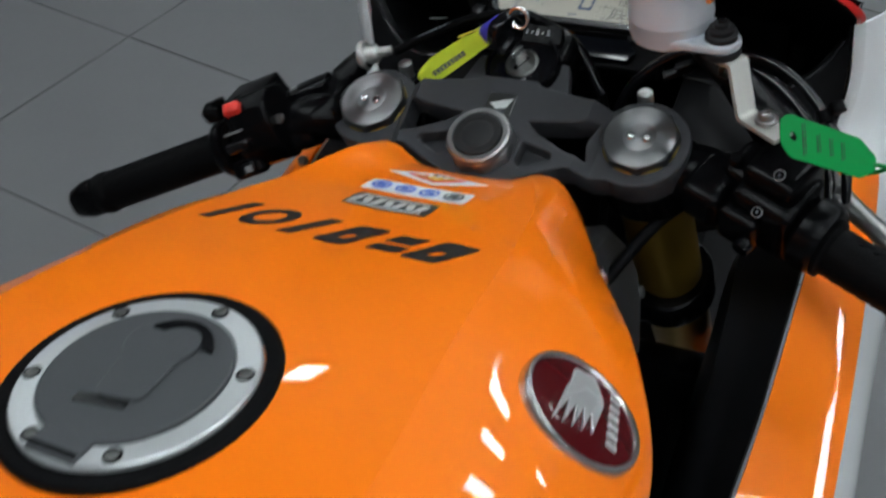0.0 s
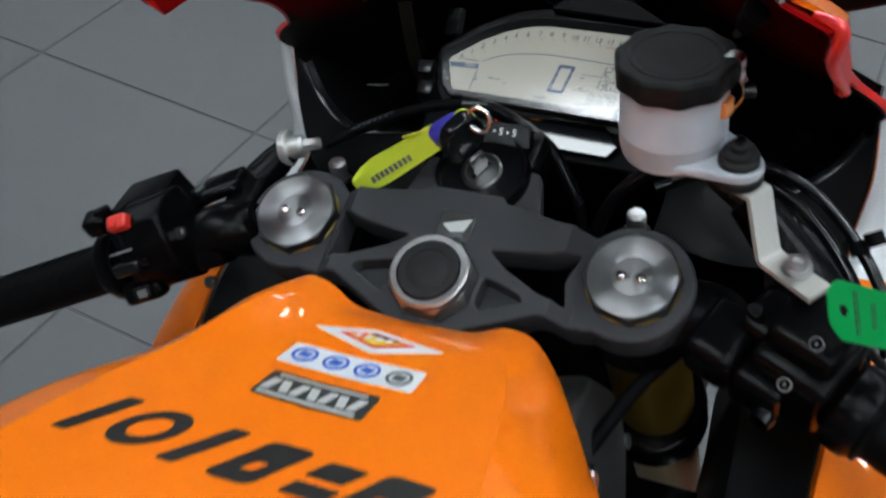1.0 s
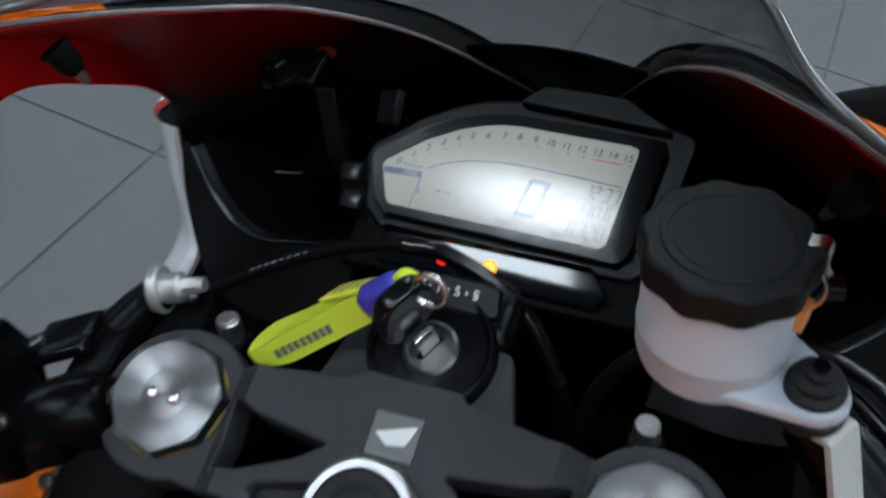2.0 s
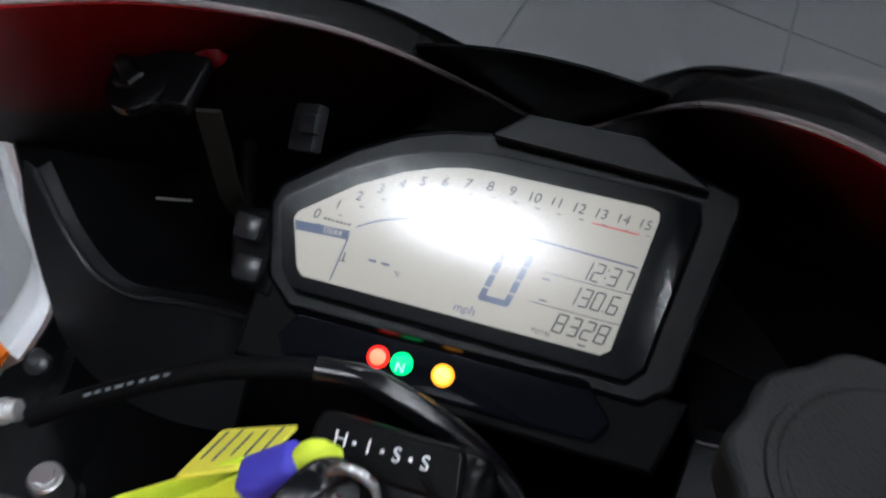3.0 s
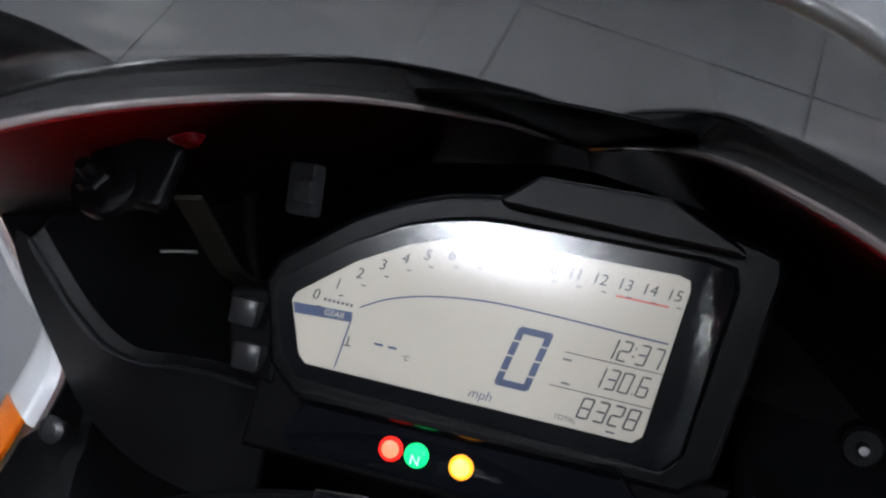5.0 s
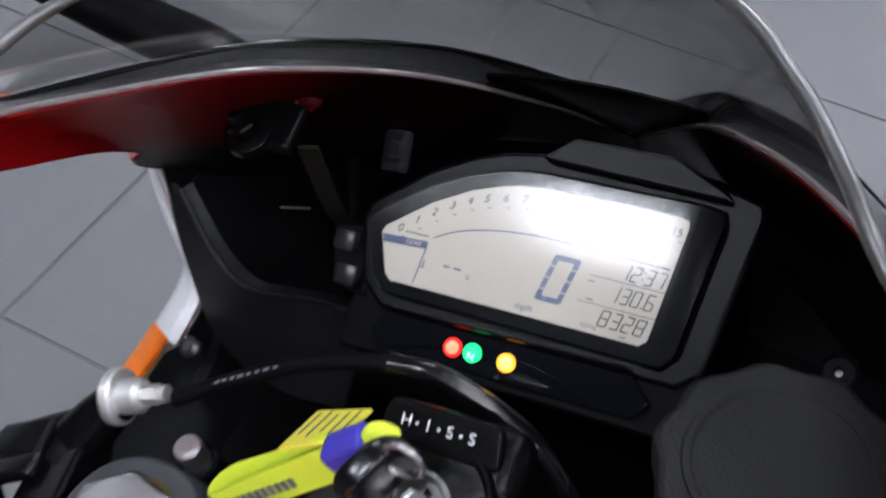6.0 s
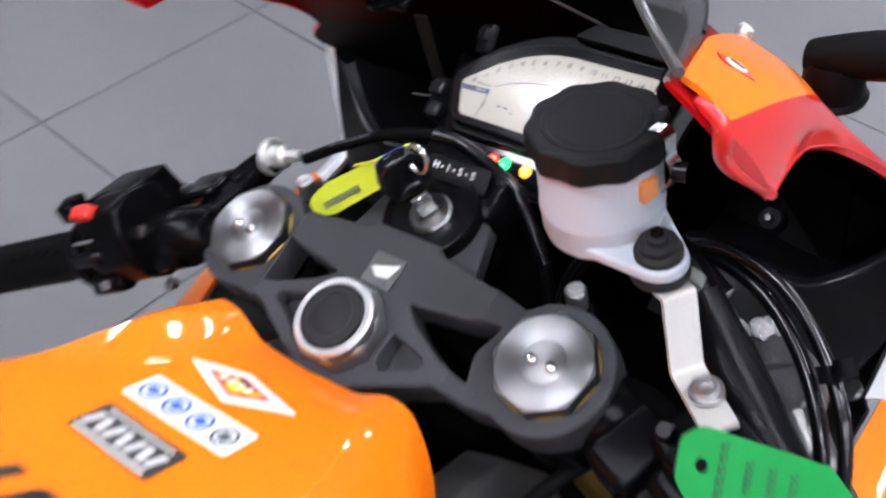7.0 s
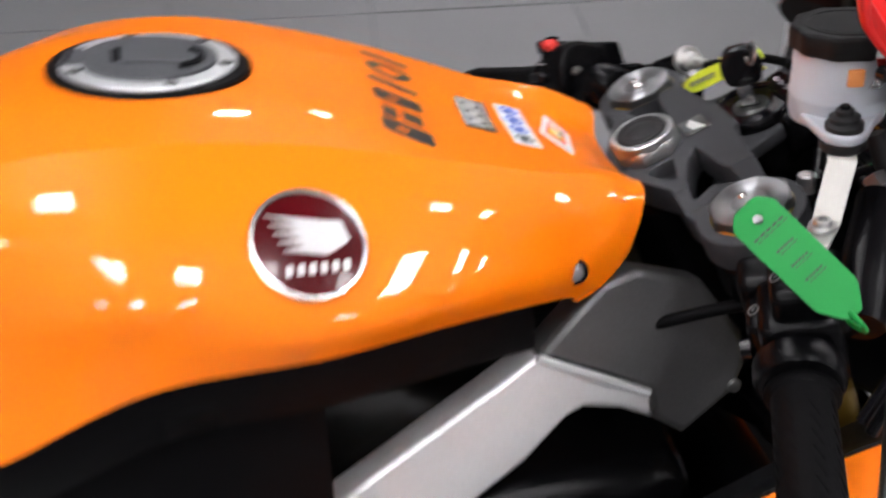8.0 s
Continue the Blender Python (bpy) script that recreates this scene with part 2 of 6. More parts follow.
# ---- mesh helpers ----
def part(name, bm, mat, parent=None, label="", sharp=38, place=None):
    """Links a bmesh or a mesh as one object under parent."""
    if isinstance(bm, bmesh.types.BMesh):
        me = bpy.data.meshes.new(name)
        bm.to_mesh(me)
        bm.free()
    else:
        me = bm
    me.materials.clear()
    me.materials.append(mat)
    me.shade_smooth()
    me.set_sharp_from_angle(angle=radians(sharp))
    ob = new(name, me)
    if parent is not None:
        ob.parent = parent
    if place is not None:
        ob.matrix_basis = place
    if label:
        ob["label"] = label
    return ob


def empty(name, m=None):
    ob = new(name)
    ob.empty_display_size = 0.05
    if m is not None:
        ob.matrix_basis = m
    return ob


def glide(points, n):
    """n points along a smooth curve through the given ones (Catmull-Rom, by chord length)."""
    p = [np.array(q, float) for q in points]
    d = np.concatenate([[0], np.cumsum([max(np.linalg.norm(b - a), 1e-6) ** 0.5 for a, b in zip(p, p[1:])])])
    slope = []
    for i in range(len(p)):
        a, b = max(i - 1, 0), min(i + 1, len(p) - 1)
        slope.append((p[b] - p[a]) / (d[b] - d[a]))
    out = []
    for s in np.linspace(0, d[-1], n):
        i = min(int(np.searchsorted(d, s, "right")) - 1, len(p) - 2)
        h = d[i + 1] - d[i]
        u = (s - d[i]) / h
        out.append((2 * u**3 - 3 * u**2 + 1) * p[i] + (u**3 - 2 * u**2 + u) * h * slope[i]
                   + (-2 * u**3 + 3 * u**2) * p[i + 1] + (u**3 - u**2) * h * slope[i + 1])
    return out


def sheet(rows, loop=False, caps=False, thick=0.0):
    """A surface through rows of points (each row as long as the others); loop closes each row; thick gives it a second side."""
    bm = bmesh.new()
    vs = [[bm.verts.new(tuple(q)) for q in r] for r in rows]
    m = len(rows[0])
    for a, b in zip(vs, vs[1:]):
        for j in range(m if loop else m - 1):
            k = (j + 1) % m
            try:
                bm.faces.new((a[j], a[k], b[k], b[j]))
            except ValueError:
                pass
    if caps:
        bm.faces.new(vs[0][::-1])
        bm.faces.new(vs[-1])
    bmesh.ops.remove_doubles(bm, verts=bm.verts, dist=1e-6)
    bmesh.ops.recalc_face_normals(bm, faces=bm.faces)
    if thick:
        bmesh.ops.solidify(bm, geom=bm.faces[:], thickness=thick)
        bmesh.ops.recalc_face_normals(bm, faces=bm.faces)
    return bm


def tube(points, radius, n=10, steps=40, flat=1.0, ends=True):
    """A round (or flattened) bar swept along a smooth curve; radius may be a list along it."""
    line = [Vector(q) for q in (glide(points, steps) if len(points) > 2 else [np.array(points[0]) * (1 - s) + np.array(points[1]) * s for s in np.linspace(0, 1, steps)])]
    rows = []
    side = None
    for i, p in enumerate(line):
        d = (line[min(i + 1, len(line) - 1)] - line[max(i - 1, 0)]).normalized()
        if side is None:
            side = d.orthogonal().normalized() if abs(d.z) > 0.9 else d.cross(Vector((0, 0, 1))).normalized()
        side = (side - d * side.dot(d)).normalized()
        up = d.cross(side)
        s = i / (len(line) - 1)
        r = radius if isinstance(radius, (int, float)) else float(np.interp(s, np.linspace(0, 1, len(radius)), radius))
        rows.append([p + side * r * math.cos(a) + up * r * flat * math.sin(a) for a in np.linspace(0, math.tau, n, endpoint=False)])
    return sheet(rows, loop=True, caps=ends)


def lathe(profile, n=32, m=None, sides=0):
    """A turned body: profile of (radius, height) from bottom to top round z, then placed by m."""
    rows = [[(r * math.cos(a), r * math.sin(a), h) for a in np.linspace(0, math.tau, sides or n, endpoint=False)] for r, h in profile]
    bm = sheet(rows, loop=True, caps=True)
    if m is not None:
        bm.transform(m)
    return bm


def block(sx, sy, sz, m=None, bevel=0.002, segments=2):
    bm = bmesh.new()
    bmesh.ops.create_cube(bm, size=1, matrix=Matrix.Diagonal((sx, sy, sz, 1)))
    if bevel:
        bmesh.ops.bevel(bm, geom=bm.edges[:], offset=bevel, segments=segments, profile=0.6, affect="EDGES", clamp_overlap=True)
    if m is not None:
        bm.transform(m)
    return bm


def plate(outlines, thick, bevel=0.0, m=None, res=12, name="plate"):
    """A flat plate from 2D outlines (the first is the rim, the others holes), its top at z = 0, with a rounded rim."""
    cu = bpy.data.curves.new(name, "CURVE")
    cu.dimensions, cu.fill_mode = "2D", "BOTH"
    cu.extrude, cu.bevel_depth, cu.bevel_resolution = max(thick / 2 - bevel, 0), bevel, 2
    cu.offset = -bevel
    for line in outlines:
        sp = cu.splines.new("POLY")
        sp.points.add(len(line) - 1)
        for q, (x, y) in zip(sp.points, line):
            q.co = (x, y, 0, 1)
        sp.use_cyclic_u = True
    return from_curve(cu, Matrix.Translation((0, 0, -thick / 2)), m)


def from_curve(cu, first=None, m=None):
    ob = new("draft", cu)
    bpy.context.view_layer.update()
    me = bpy.data.meshes.new_from_object(ob.evaluated_get(bpy.context.evaluated_depsgraph_get()))
    bpy.data.objects.remove(ob)
    bpy.data.curves.remove(cu)
    if first is not None:
        me.transform(first)
    if m is not None:
        me.transform(m)
    bm = bmesh.new()
    bm.from_mesh(me)
    bpy.data.meshes.remove(me)
    return bm


def words(text, size, m=None, shear=0.0, thick=0.0001, align="CENTER"):
    cu = bpy.data.curves.new("words", "FONT")
    cu.body, cu.size, cu.shear, cu.extrude = text, size, shear, thick
    cu.align_x, cu.align_y = align, "CENTER"
    return from_curve(cu, None, m)


def rounded(points, r, n=4):
    """A polygon with its corners rounded by about r."""
    out, k = [], len(points)
    for i in range(k):
        a, b, c = (Vector((*points[j % k], 0)) for j in (i - 1, i, i + 1))
        ra = min(r, (a - b).length * 0.45)
        rc = min(r, (c - b).length * 0.45)
        p, q = b + (a - b).normalized() * ra, b + (c - b).normalized() * rc
        for s in np.linspace(0, 1, n + 1):
            out.append(tuple(((1 - s) ** 2 * p + 2 * s * (1 - s) * b + s * s * q)[:2]))
    return out


def ring(x, y, r, n=32, a0=0.0, a1=360.0):
    return [(x + r * math.cos(radians(a)), y + r * math.sin(radians(a))) for a in np.linspace(a0, a1, n, endpoint=a1 - a0 < 359)]


def axes(origin, ahead, up):
    """A placing matrix at origin whose x axis runs along ahead and whose z axis lies near up."""
    x = Vector(ahead).normalized()
    z = (Vector(up) - x * Vector(up).dot(x)).normalized()
    y = z.cross(x)
    return Matrix(((x.x, y.x, z.x, origin[0]), (x.y, y.y, z.y, origin[1]), (x.z, y.z, z.z, origin[2]), (0, 0, 0, 1)))


def join(*some):
    out = bmesh.new()
    for bm in some:
        me = bpy.data.meshes.new("join")
        bm.to_mesh(me)
        bm.free()
        out.from_mesh(me)
        bpy.data.meshes.remove(me)
    return out


def hull(points):
    """The convex outline round some 2D points."""
    pts = sorted(set(points))
    halves = []
    for run in (pts, pts[::-1]):
        line = []
        for q in run:
            while len(line) > 1 and (line[-1][0] - line[-2][0]) * (q[1] - line[-2][1]) <= (line[-1][1] - line[-2][1]) * (q[0] - line[-2][0]):
                line.pop()
            line.append(q)
        halves += line[:-1]
    return halves


# ---- room ----
FLOOR = 16
TILE_SIZE = 0.6
HALF = FLOOR * TILE_SIZE / 2 + 0.6
WEST, EAST, SOUTH, NORTH = -16.2, HALF, -HALF, 12.6
MID_X, MID_Y, SPAN_X, SPAN_Y = (WEST + EAST) / 2, (SOUTH + NORTH) / 2, EAST - WEST, NORTH - SOUTH
floor = part("floor", block(SPAN_X, SPAN_Y, 0.1, Matrix.Translation((MID_X, MID_Y, -0.0535)), 0), GROUT)
tagged(floor, "grey ceramic tiled showroom floor with thin dark joints", "floor", kind="structure")
ROOM = 4.2
# walls out of view, added to shape the light in floor and paint
for name, x, y, sx, sy in (("wall_north", MID_X, NORTH + 0.1, SPAN_X + 0.4, 0.2), ("wall_south", MID_X, SOUTH - 0.1, SPAN_X + 0.4, 0.2),
                           ("wall_east", EAST + 0.1, MID_Y, 0.2, SPAN_Y), ("wall_west", WEST - 0.1, MID_Y, 0.2, SPAN_Y)):
    tagged(part(name, block(sx, sy, ROOM, Matrix.Translation((x, y, ROOM / 2 - 0.0035)), 0), DARK_WALL if name == "wall_west" else WALL if name == "wall_south" else PALE_WALL), "unseen plain dark grey wall, added to darken reflections" if name == "wall_west" else "unseen plain light grey wall, added to throw light back", "wall", kind="structure")
tagged(part("ceiling", block(SPAN_X + 0.4, SPAN_Y + 0.4, 0.2, Matrix.Translation((MID_X, MID_Y, ROOM + 0.1)), 0), CEILING), "plain grey showroom ceiling", "ceiling", kind="structure")


def ceiling_light():
    thing = empty("ceiling_light")
    part("frame", join(*(block(0.64 if k % 2 else 0.02, 0.02 if k % 2 else 0.60, 0.03, Matrix.Translation(p), 0.003)
                         for k, p in enumerate(((-0.31, 0, 0), (0, -0.31, 0), (0.31, 0, 0), (0, 0.31, 0))))), WHITE, thing)
    part("diffuser", block(0.598, 0.598, 0.01, Matrix.Translation((0, 0, 0.006)), 0), PANEL, thing)
    return tagged(thing, "square white panel light set under the ceiling", "ceiling light", "ceiling panel lights")


lamp = ceiling_light()
LAMPS = [(x, y) for y in (-4.0, -1.78, 0.5, 2.8) for x in (-1.25, 1.0, 3.25) if (x, y) not in ((-1.25, -1.78), (-1.25, -4.0), (-1.25, 0.5))] + [(-1.27, -1.75), (-2.65, -1.65), (-3.9, 4.3), (-1.25, 5.05), (1.0, 5.05)]
LAMPS += [(x, y) for y in (0.5, 2.8) for x in (-6.0, -9.4)] + [(-12.75, 2.8), (-1.25, 7.3), (1.0, 7.3), (3.25, 7.3)]
for k, (x, y) in enumerate(LAMPS):
    place = pose(x, y, ROOM - 0.017)
    if k:
        copy_thing(lamp, place)
    else:
        lamp.matrix_basis = place

# ---- motorcycle ----
bike = empty("motorcycle", BIKE)
tagged(bike, "orange, red and white faired sports motorcycle leaning on its side stand", "motorcycle")


# fuel tank: half sections from the centre line over the shoulder down to the lower edge
def tank_sections():
    y_front = (-0.057, -0.056, -0.052, -0.054, -0.067, -0.092, -0.108)
    y_next = (-0.078, -0.078, -0.077, -0.080, -0.089, -0.104, -0.112)
    s = [
        (y_front, ((0, 0.887), (0.034, 0.889), (0.054, 0.894), (0.071, 0.890), (0.090, 0.870), (0.106, 0.852), (0.109, 0.842))),
        (y_next, ((0, 0.902), (0.038, 0.903), (0.064, 0.906), (0.087, 0.893), (0.103, 0.873), (0.113, 0.856), (0.113, 0.843))),
        (-0.115, ((0, 0.916), (0.040, 0.917), (0.078, 0.918), (0.100, 0.901), (0.116, 0.880), (0.120, 0.866), (0.116, 0.849))),
        (-0.190, ((0, 0.943), (0.050, 0.944), (0.096, 0.943), (0.131, 0.928), (0.158, 0.902), (0.165, 0.888), (0.158, 0.869))),
        (-0.270, ((0, 0.969), (0.055, 0.970), (0.108, 0.966), (0.149, 0.945), (0.184, 0.916), (0.197, 0.898), (0.192, 0.879))),
        (-0.360, ((0, 0.983), (0.062, 0.984), (0.120, 0.980), (0.168, 0.958), (0.199, 0.930), (0.203, 0.905), (0.206, 0.881))),
        (-0.450, ((0, 0.984), (0.062, 0.982), (0.118, 0.972), (0.155, 0.949), (0.171, 0.915), (0.184, 0.877), (0.202, 0.842))),
        (-0.560, ((0, 0.945), (0.058, 0.940), (0.098, 0.922), (0.126, 0.892), (0.144, 0.860), (0.156, 0.828), (0.168, 0.796))),
        (-0.650, ((0, 0.880), (0.050, 0.876), (0.084, 0.862), (0.108, 0.840), (0.124, 0.816), (0.136, 0.796), (0.146, 0.776))),
    ]
    return [[(x, y[i] if isinstance(y, tuple) else y, z) for i, (x, z) in enumerate(p)] for y, p in s]


TANK_U, TANK_V = 64, 44
half = [glide(sec, TANK_V) if k < 2 else glide(sec[:3], 16)[:-1] + glide(sec[2:], TANK_V - 15) for k, sec in enumerate(tank_sections())]
cols = [glide([half[i][j] for i in range(len(half))], TANK_U) for j in range(TANK_V)]
tank_grid = [[cols[j][i] for j in range(TANK_V)] for i in range(TANK_U)]
depth = np.interp(np.arange(TANK_V), (0, 12, 20, TANK_V - 1), (1.0, 1.0, 0.25, 0.04))
lip = [[q + np.array((0, -0.006, -0.008)) * d for q, d in zip(tank_grid[0], depth)], [q + np.array((0, -0.010, -0.05)) * d for q, d in zip(tank_grid[0], depth)]]
rows = []
for r in lip[::-1] + tank_grid:
    foot = r[-1] + np.array((-0.012, 0, -0.004))
    right = list(r) + [foot]
    rows.append([(-q[0], q[1], q[2] + 0.009 * min(1.0, max(0.0, (q[0] - 0.035) / 0.03)) * min(1.0, max(0.0, (q[2] - 0.850) / 0.04)) * min(1.0, max(0.0, (q[1] + 0.14) / 0.05))) for q in right[:0:-1]] + [tuple(q) for q in right])
tank = part("fuel_tank", sheet(rows), ORANGE, bike, "glossy orange fuel tank with stickers", sharp=11)


def on_tank(x, y):
    """The height and normal of the tank's top at x, y."""
    best = None
    for i in range(TANK_U - 1):
        for j in range(TANK_V - 1):
            a, b, c = tank_grid[i][j], tank_grid[i][j + 1], tank_grid[i + 1][j]
            d = (a[0] - abs(x)) ** 2 + (a[1] - y) ** 2
            if best is None or d < best[0]:
                best = (d, a, b - a, c - a)
    _, a, u, v = best
    nrm = np.cross(u, v)
    nrm = nrm / np.linalg.norm(nrm) * (1 if nrm[2] > 0 else -1)
    z = a[2] - (nrm[0] * (abs(x) - a[0]) + nrm[1] * (y - a[1])) / nrm[2]
    return z, Vector((nrm[0] * (1 if x >= 0 else -1), nrm[1], nrm[2]))


@lru_cache(None)
def tank_height(x, y):
    return on_tank(x, y)[0]


def lay(bm, rise):
    """Drops a flat outline, drawn in plan, onto the tank."""
    bmesh.ops.triangulate(bm, faces=bm.faces[:])
    for _ in range(2):
        long = [e for e in bm.edges if e.calc_length() > 0.012]
        if long:
            bmesh.ops.subdivide_edges(bm, edges=long, cuts=2)
    for v in bm.verts:
        v.co.z = tank_height(round(v.co.x, 4), round(v.co.y, 4)) + rise + v.co.z
    return bm


def decal(name, outline, mat, parent, rise, label=""):
    return part(name, lay(plate(outline, 0.0003), rise), mat, parent, label, sharp=60)


# filler cap, set into the tank's crown
CAP = axes((0, -0.361, tank_height(0.0, -0.361)), (1, 0, 0), on_tank(0.0, -0.361)[1]) @ Matrix.Scale(0.98, 4)
filler = part("filler_cap", lathe([(0.0640, -0.012), (0.0640, 0.0015), (0.0625, 0.0028), (0.0560, 0.0030), (0.0555, 0.0)], 56, CAP), RUBBER, tank, "black seal of the filler cap")
part("cap_ring", lathe([(0.0550, -0.004), (0.0550, 0.0040), (0.0540, 0.0052), (0.0440, 0.0056), (0.0430, 0.0045)], 56, CAP), SILVER, filler, "silver lacquered ring with six bolts")
lid_line = ring(0, 0, 0.0428, 46, -74, 254) + [(-0.0135, -0.0415), (-0.0130, -0.0530), (0.0130, -0.0530), (0.0135, -0.0415)]
part("cap_lid", plate([lid_line], 0.006, 0.0008, CAP @ pose(0, 0, 0.0072)), DARK_CAP, filler, "dark grey lid")
part("hinge", tube([(-0.0125, -0.0500, 0.0066), (0.0125, -0.0500, 0.0066)], 0.0016, 10, 4), GLOSS, filler, place=CAP)
flap = rounded([(-0.012, -0.020), (0.012, -0.020), (0.014, 0.006), (0.019, 0.014), (0.017, 0.026), (0.006, 0.032), (-0.006, 0.032), (-0.017, 0.026), (-0.019, 0.014), (-0.014, 0.006)], 0.005)
part("lock_flap", plate([flap], 0.003, 0.0006, CAP @ pose(0.002, 0.002, 0.0090, 0, 0, 8)), DARK_CAP, filler, "flap over the lock")
part("flap_slot", plate([rounded([(-0.013, -0.0025), (0.013, -0.0025), (0.013, 0.0025), (-0.013, 0.0025)], 0.001)], 0.002, 0, CAP @ pose(-0.001, -0.021, 0.0077, 0, 0, 8)), GLOSS, filler)
# black crescent laid on the flap as the shading at its upper right
part("notch_shade", plate([rounded(ring(0, 0, 0.021, 14, 25, 155) + ring(0, 0.004, 0.013, 14, 155, 25), 0.001, 2)], 0.002, 0, CAP @ pose(0.006, 0.014, 0.0098, 0, 0, -8)), GLOSS, filler)
for a in (20, 80, 140, 200, 250, 300):
    x, y = 0.0492 * math.cos(radians(a)), 0.0492 * math.sin(radians(a))
    bolt = join(lathe([(0.0030, 0.004), (0.0030, 0.0061), (0.0024, 0.0065)], 14), lathe([(0.0012, 0.0064), (0.0010, 0.0067)], 6))
    # raised dark disc standing in for the shade of the bolt's recess
    part("bolt_recess", lathe([(0.0043, 0.0050), (0.0042, 0.0058), (0.0034, 0.0059)], 18), GLOSS, filler, place=CAP @ Matrix.Translation((x, y, 0)))
    part("cap_bolt", bolt, DARK_STEEL, filler, place=CAP @ Matrix.Translation((x, y, 0)))

# printing and stickers on the tank
def mark(outlines, mat, parent, name, rise=0.0006, label=""):
    return decal(name, outlines, mat, parent, rise, label)


def slant(x, y, w, h, s=0.008, r=0.0012):
    return rounded([(x - w / 2 - s, y - h / 2), (x + w / 2 - s, y - h / 2), (x + w / 2 + s, y + h / 2), (x - w / 2 + s, y + h / 2)], r, 2)


LETTER_Y = -0.2065
for k, (w, hole) in enumerate(((0.022, True), (0.019, False), (0.022, True), (0.017, False), (0.026, True), (0.020, False))):
    x = 0.0640 - k * 0.0274
    if k in (0, 2):
        lines = [slant(x, LETTER_Y, 0.021, 0.030, 0.007, 0.004), slant(x - 0.001, LETTER_Y - 0.003, 0.006, 0.007, 0.002)]
    elif k == 4:
        lines = [[(x + r * 0.0135 * math.cos(a) + r * 0.006 * math.sin(a), LETTER_Y + r * 0.015 * math.sin(a)) for a in np.linspace(0, math.tau, 32, endpoint=False)] for r in (1.0, 0.55)]
    elif k == 1:
        lines = [slant(x, LETTER_Y - 0.008, 0.019, 0.009, 0.002), slant(x + 0.004, LETTER_Y + 0.006, 0.017, 0.012, 0.003)]
    else:
        lines = [slant(x, LETTER_Y, 0.0085, 0.031, 0.008)]
    mark(lines, INK, tank, "tank_lettering", 0.0005, "black slanted block of the tank lettering" if not k else "")

badge = mark([rounded([(-0.036, -0.0955), (-0.004, -0.0845), (0.037, -0.0925), (0.004, -0.108)], 0.002)], LABEL_WHITE, tank, "diamond_sticker", 0.0005, "white diamond sticker with red and yellow print")
core = [(-0.0205, -0.0960), (-0.003, -0.0885), (0.0215, -0.0935), (0.003, -0.1035)]
mark([rounded(core, 0.001)], LABEL_RED, badge, "sticker_print", 0.0013)
inner_core = [(0.0005 + (x - 0.0005) * 0.74, -0.0956 + (y + 0.0956) * 0.72) for x, y in core]
mark([rounded(inner_core, 0.0006)], LABEL_YELLOW, badge, "sticker_print", 0.0018)
mark([rounded([(-0.0045, -0.0920), (-0.0015, -0.0908), (0.0130, -0.0938), (0.0085, -0.0952)], 0.0005)], INK, badge, "sticker_print", 0.0022)
mark([rounded([(-0.0120, -0.0958), (-0.0060, -0.0932), (-0.0010, -0.0950), (-0.0065, -0.0982)], 0.0005)], LABEL_RED, badge, "sticker_print", 0.0022)
for k in range(4):
    mark([slant(-0.0090 + 0.0056 * k, -0.0960 + 0.0002 * k, 0.0030, 0.0034, 0.0006, 0.0003)], LABEL_WHITE, badge, "sticker_print", 0.0026)
strip = mark([rounded([(-0.033, -0.1150), (0.038, -0.1140), (0.039, -0.1335), (-0.033, -0.1345)], 0.002)], LABEL_WHITE, tank, "symbol_sticker", 0.0005, "white sticker with four round blue symbols")
for k, mat in enumerate((LABEL_BLUE, LABEL_BLUE, LABEL_BLUE, FADED)):
    x = -0.0225 + 0.0170 * k
    mark([ring(x, -0.1245, 0.0066, 20), ring(x, -0.1245, 0.0050, 20)], mat, strip, "symbol_ring", 0.0014)
    mark([rounded([(x - 0.0034, -0.1260 - 0.001 * (k % 2)), (x + 0.002, -0.1275), (x + 0.0036, -0.1225), (x - 0.0024, -0.1215)], 0.0008, 2)], mat, strip, "symbol_print", 0.0014)
foil = mark([rounded([(-0.027, -0.1425), (0.029, -0.1425), (0.030, -0.1640), (-0.027, -0.1640)], 0.002)], LABEL_GREY, tank, "foil_sticker", 0.0005, "dark metallic security sticker with pale print")
mark([slant(0.001, -0.1458, 0.046, 0.0016, 0, 0.0003)], FOIL, foil, "sticker_print", 0.0012)
mark([slant(0.001, -0.1618, 0.050, 0.0022, 0, 0.0003)], FOIL, foil, "sticker_print", 0.0012)
for k in range(7):
    mark([slant(-0.0215 + 0.0074 * k, -0.1540, 0.0044, 0.0095, 0.0012 * (-1) ** k, 0.0004)], FOIL, foil, "sticker_print", 0.0012)

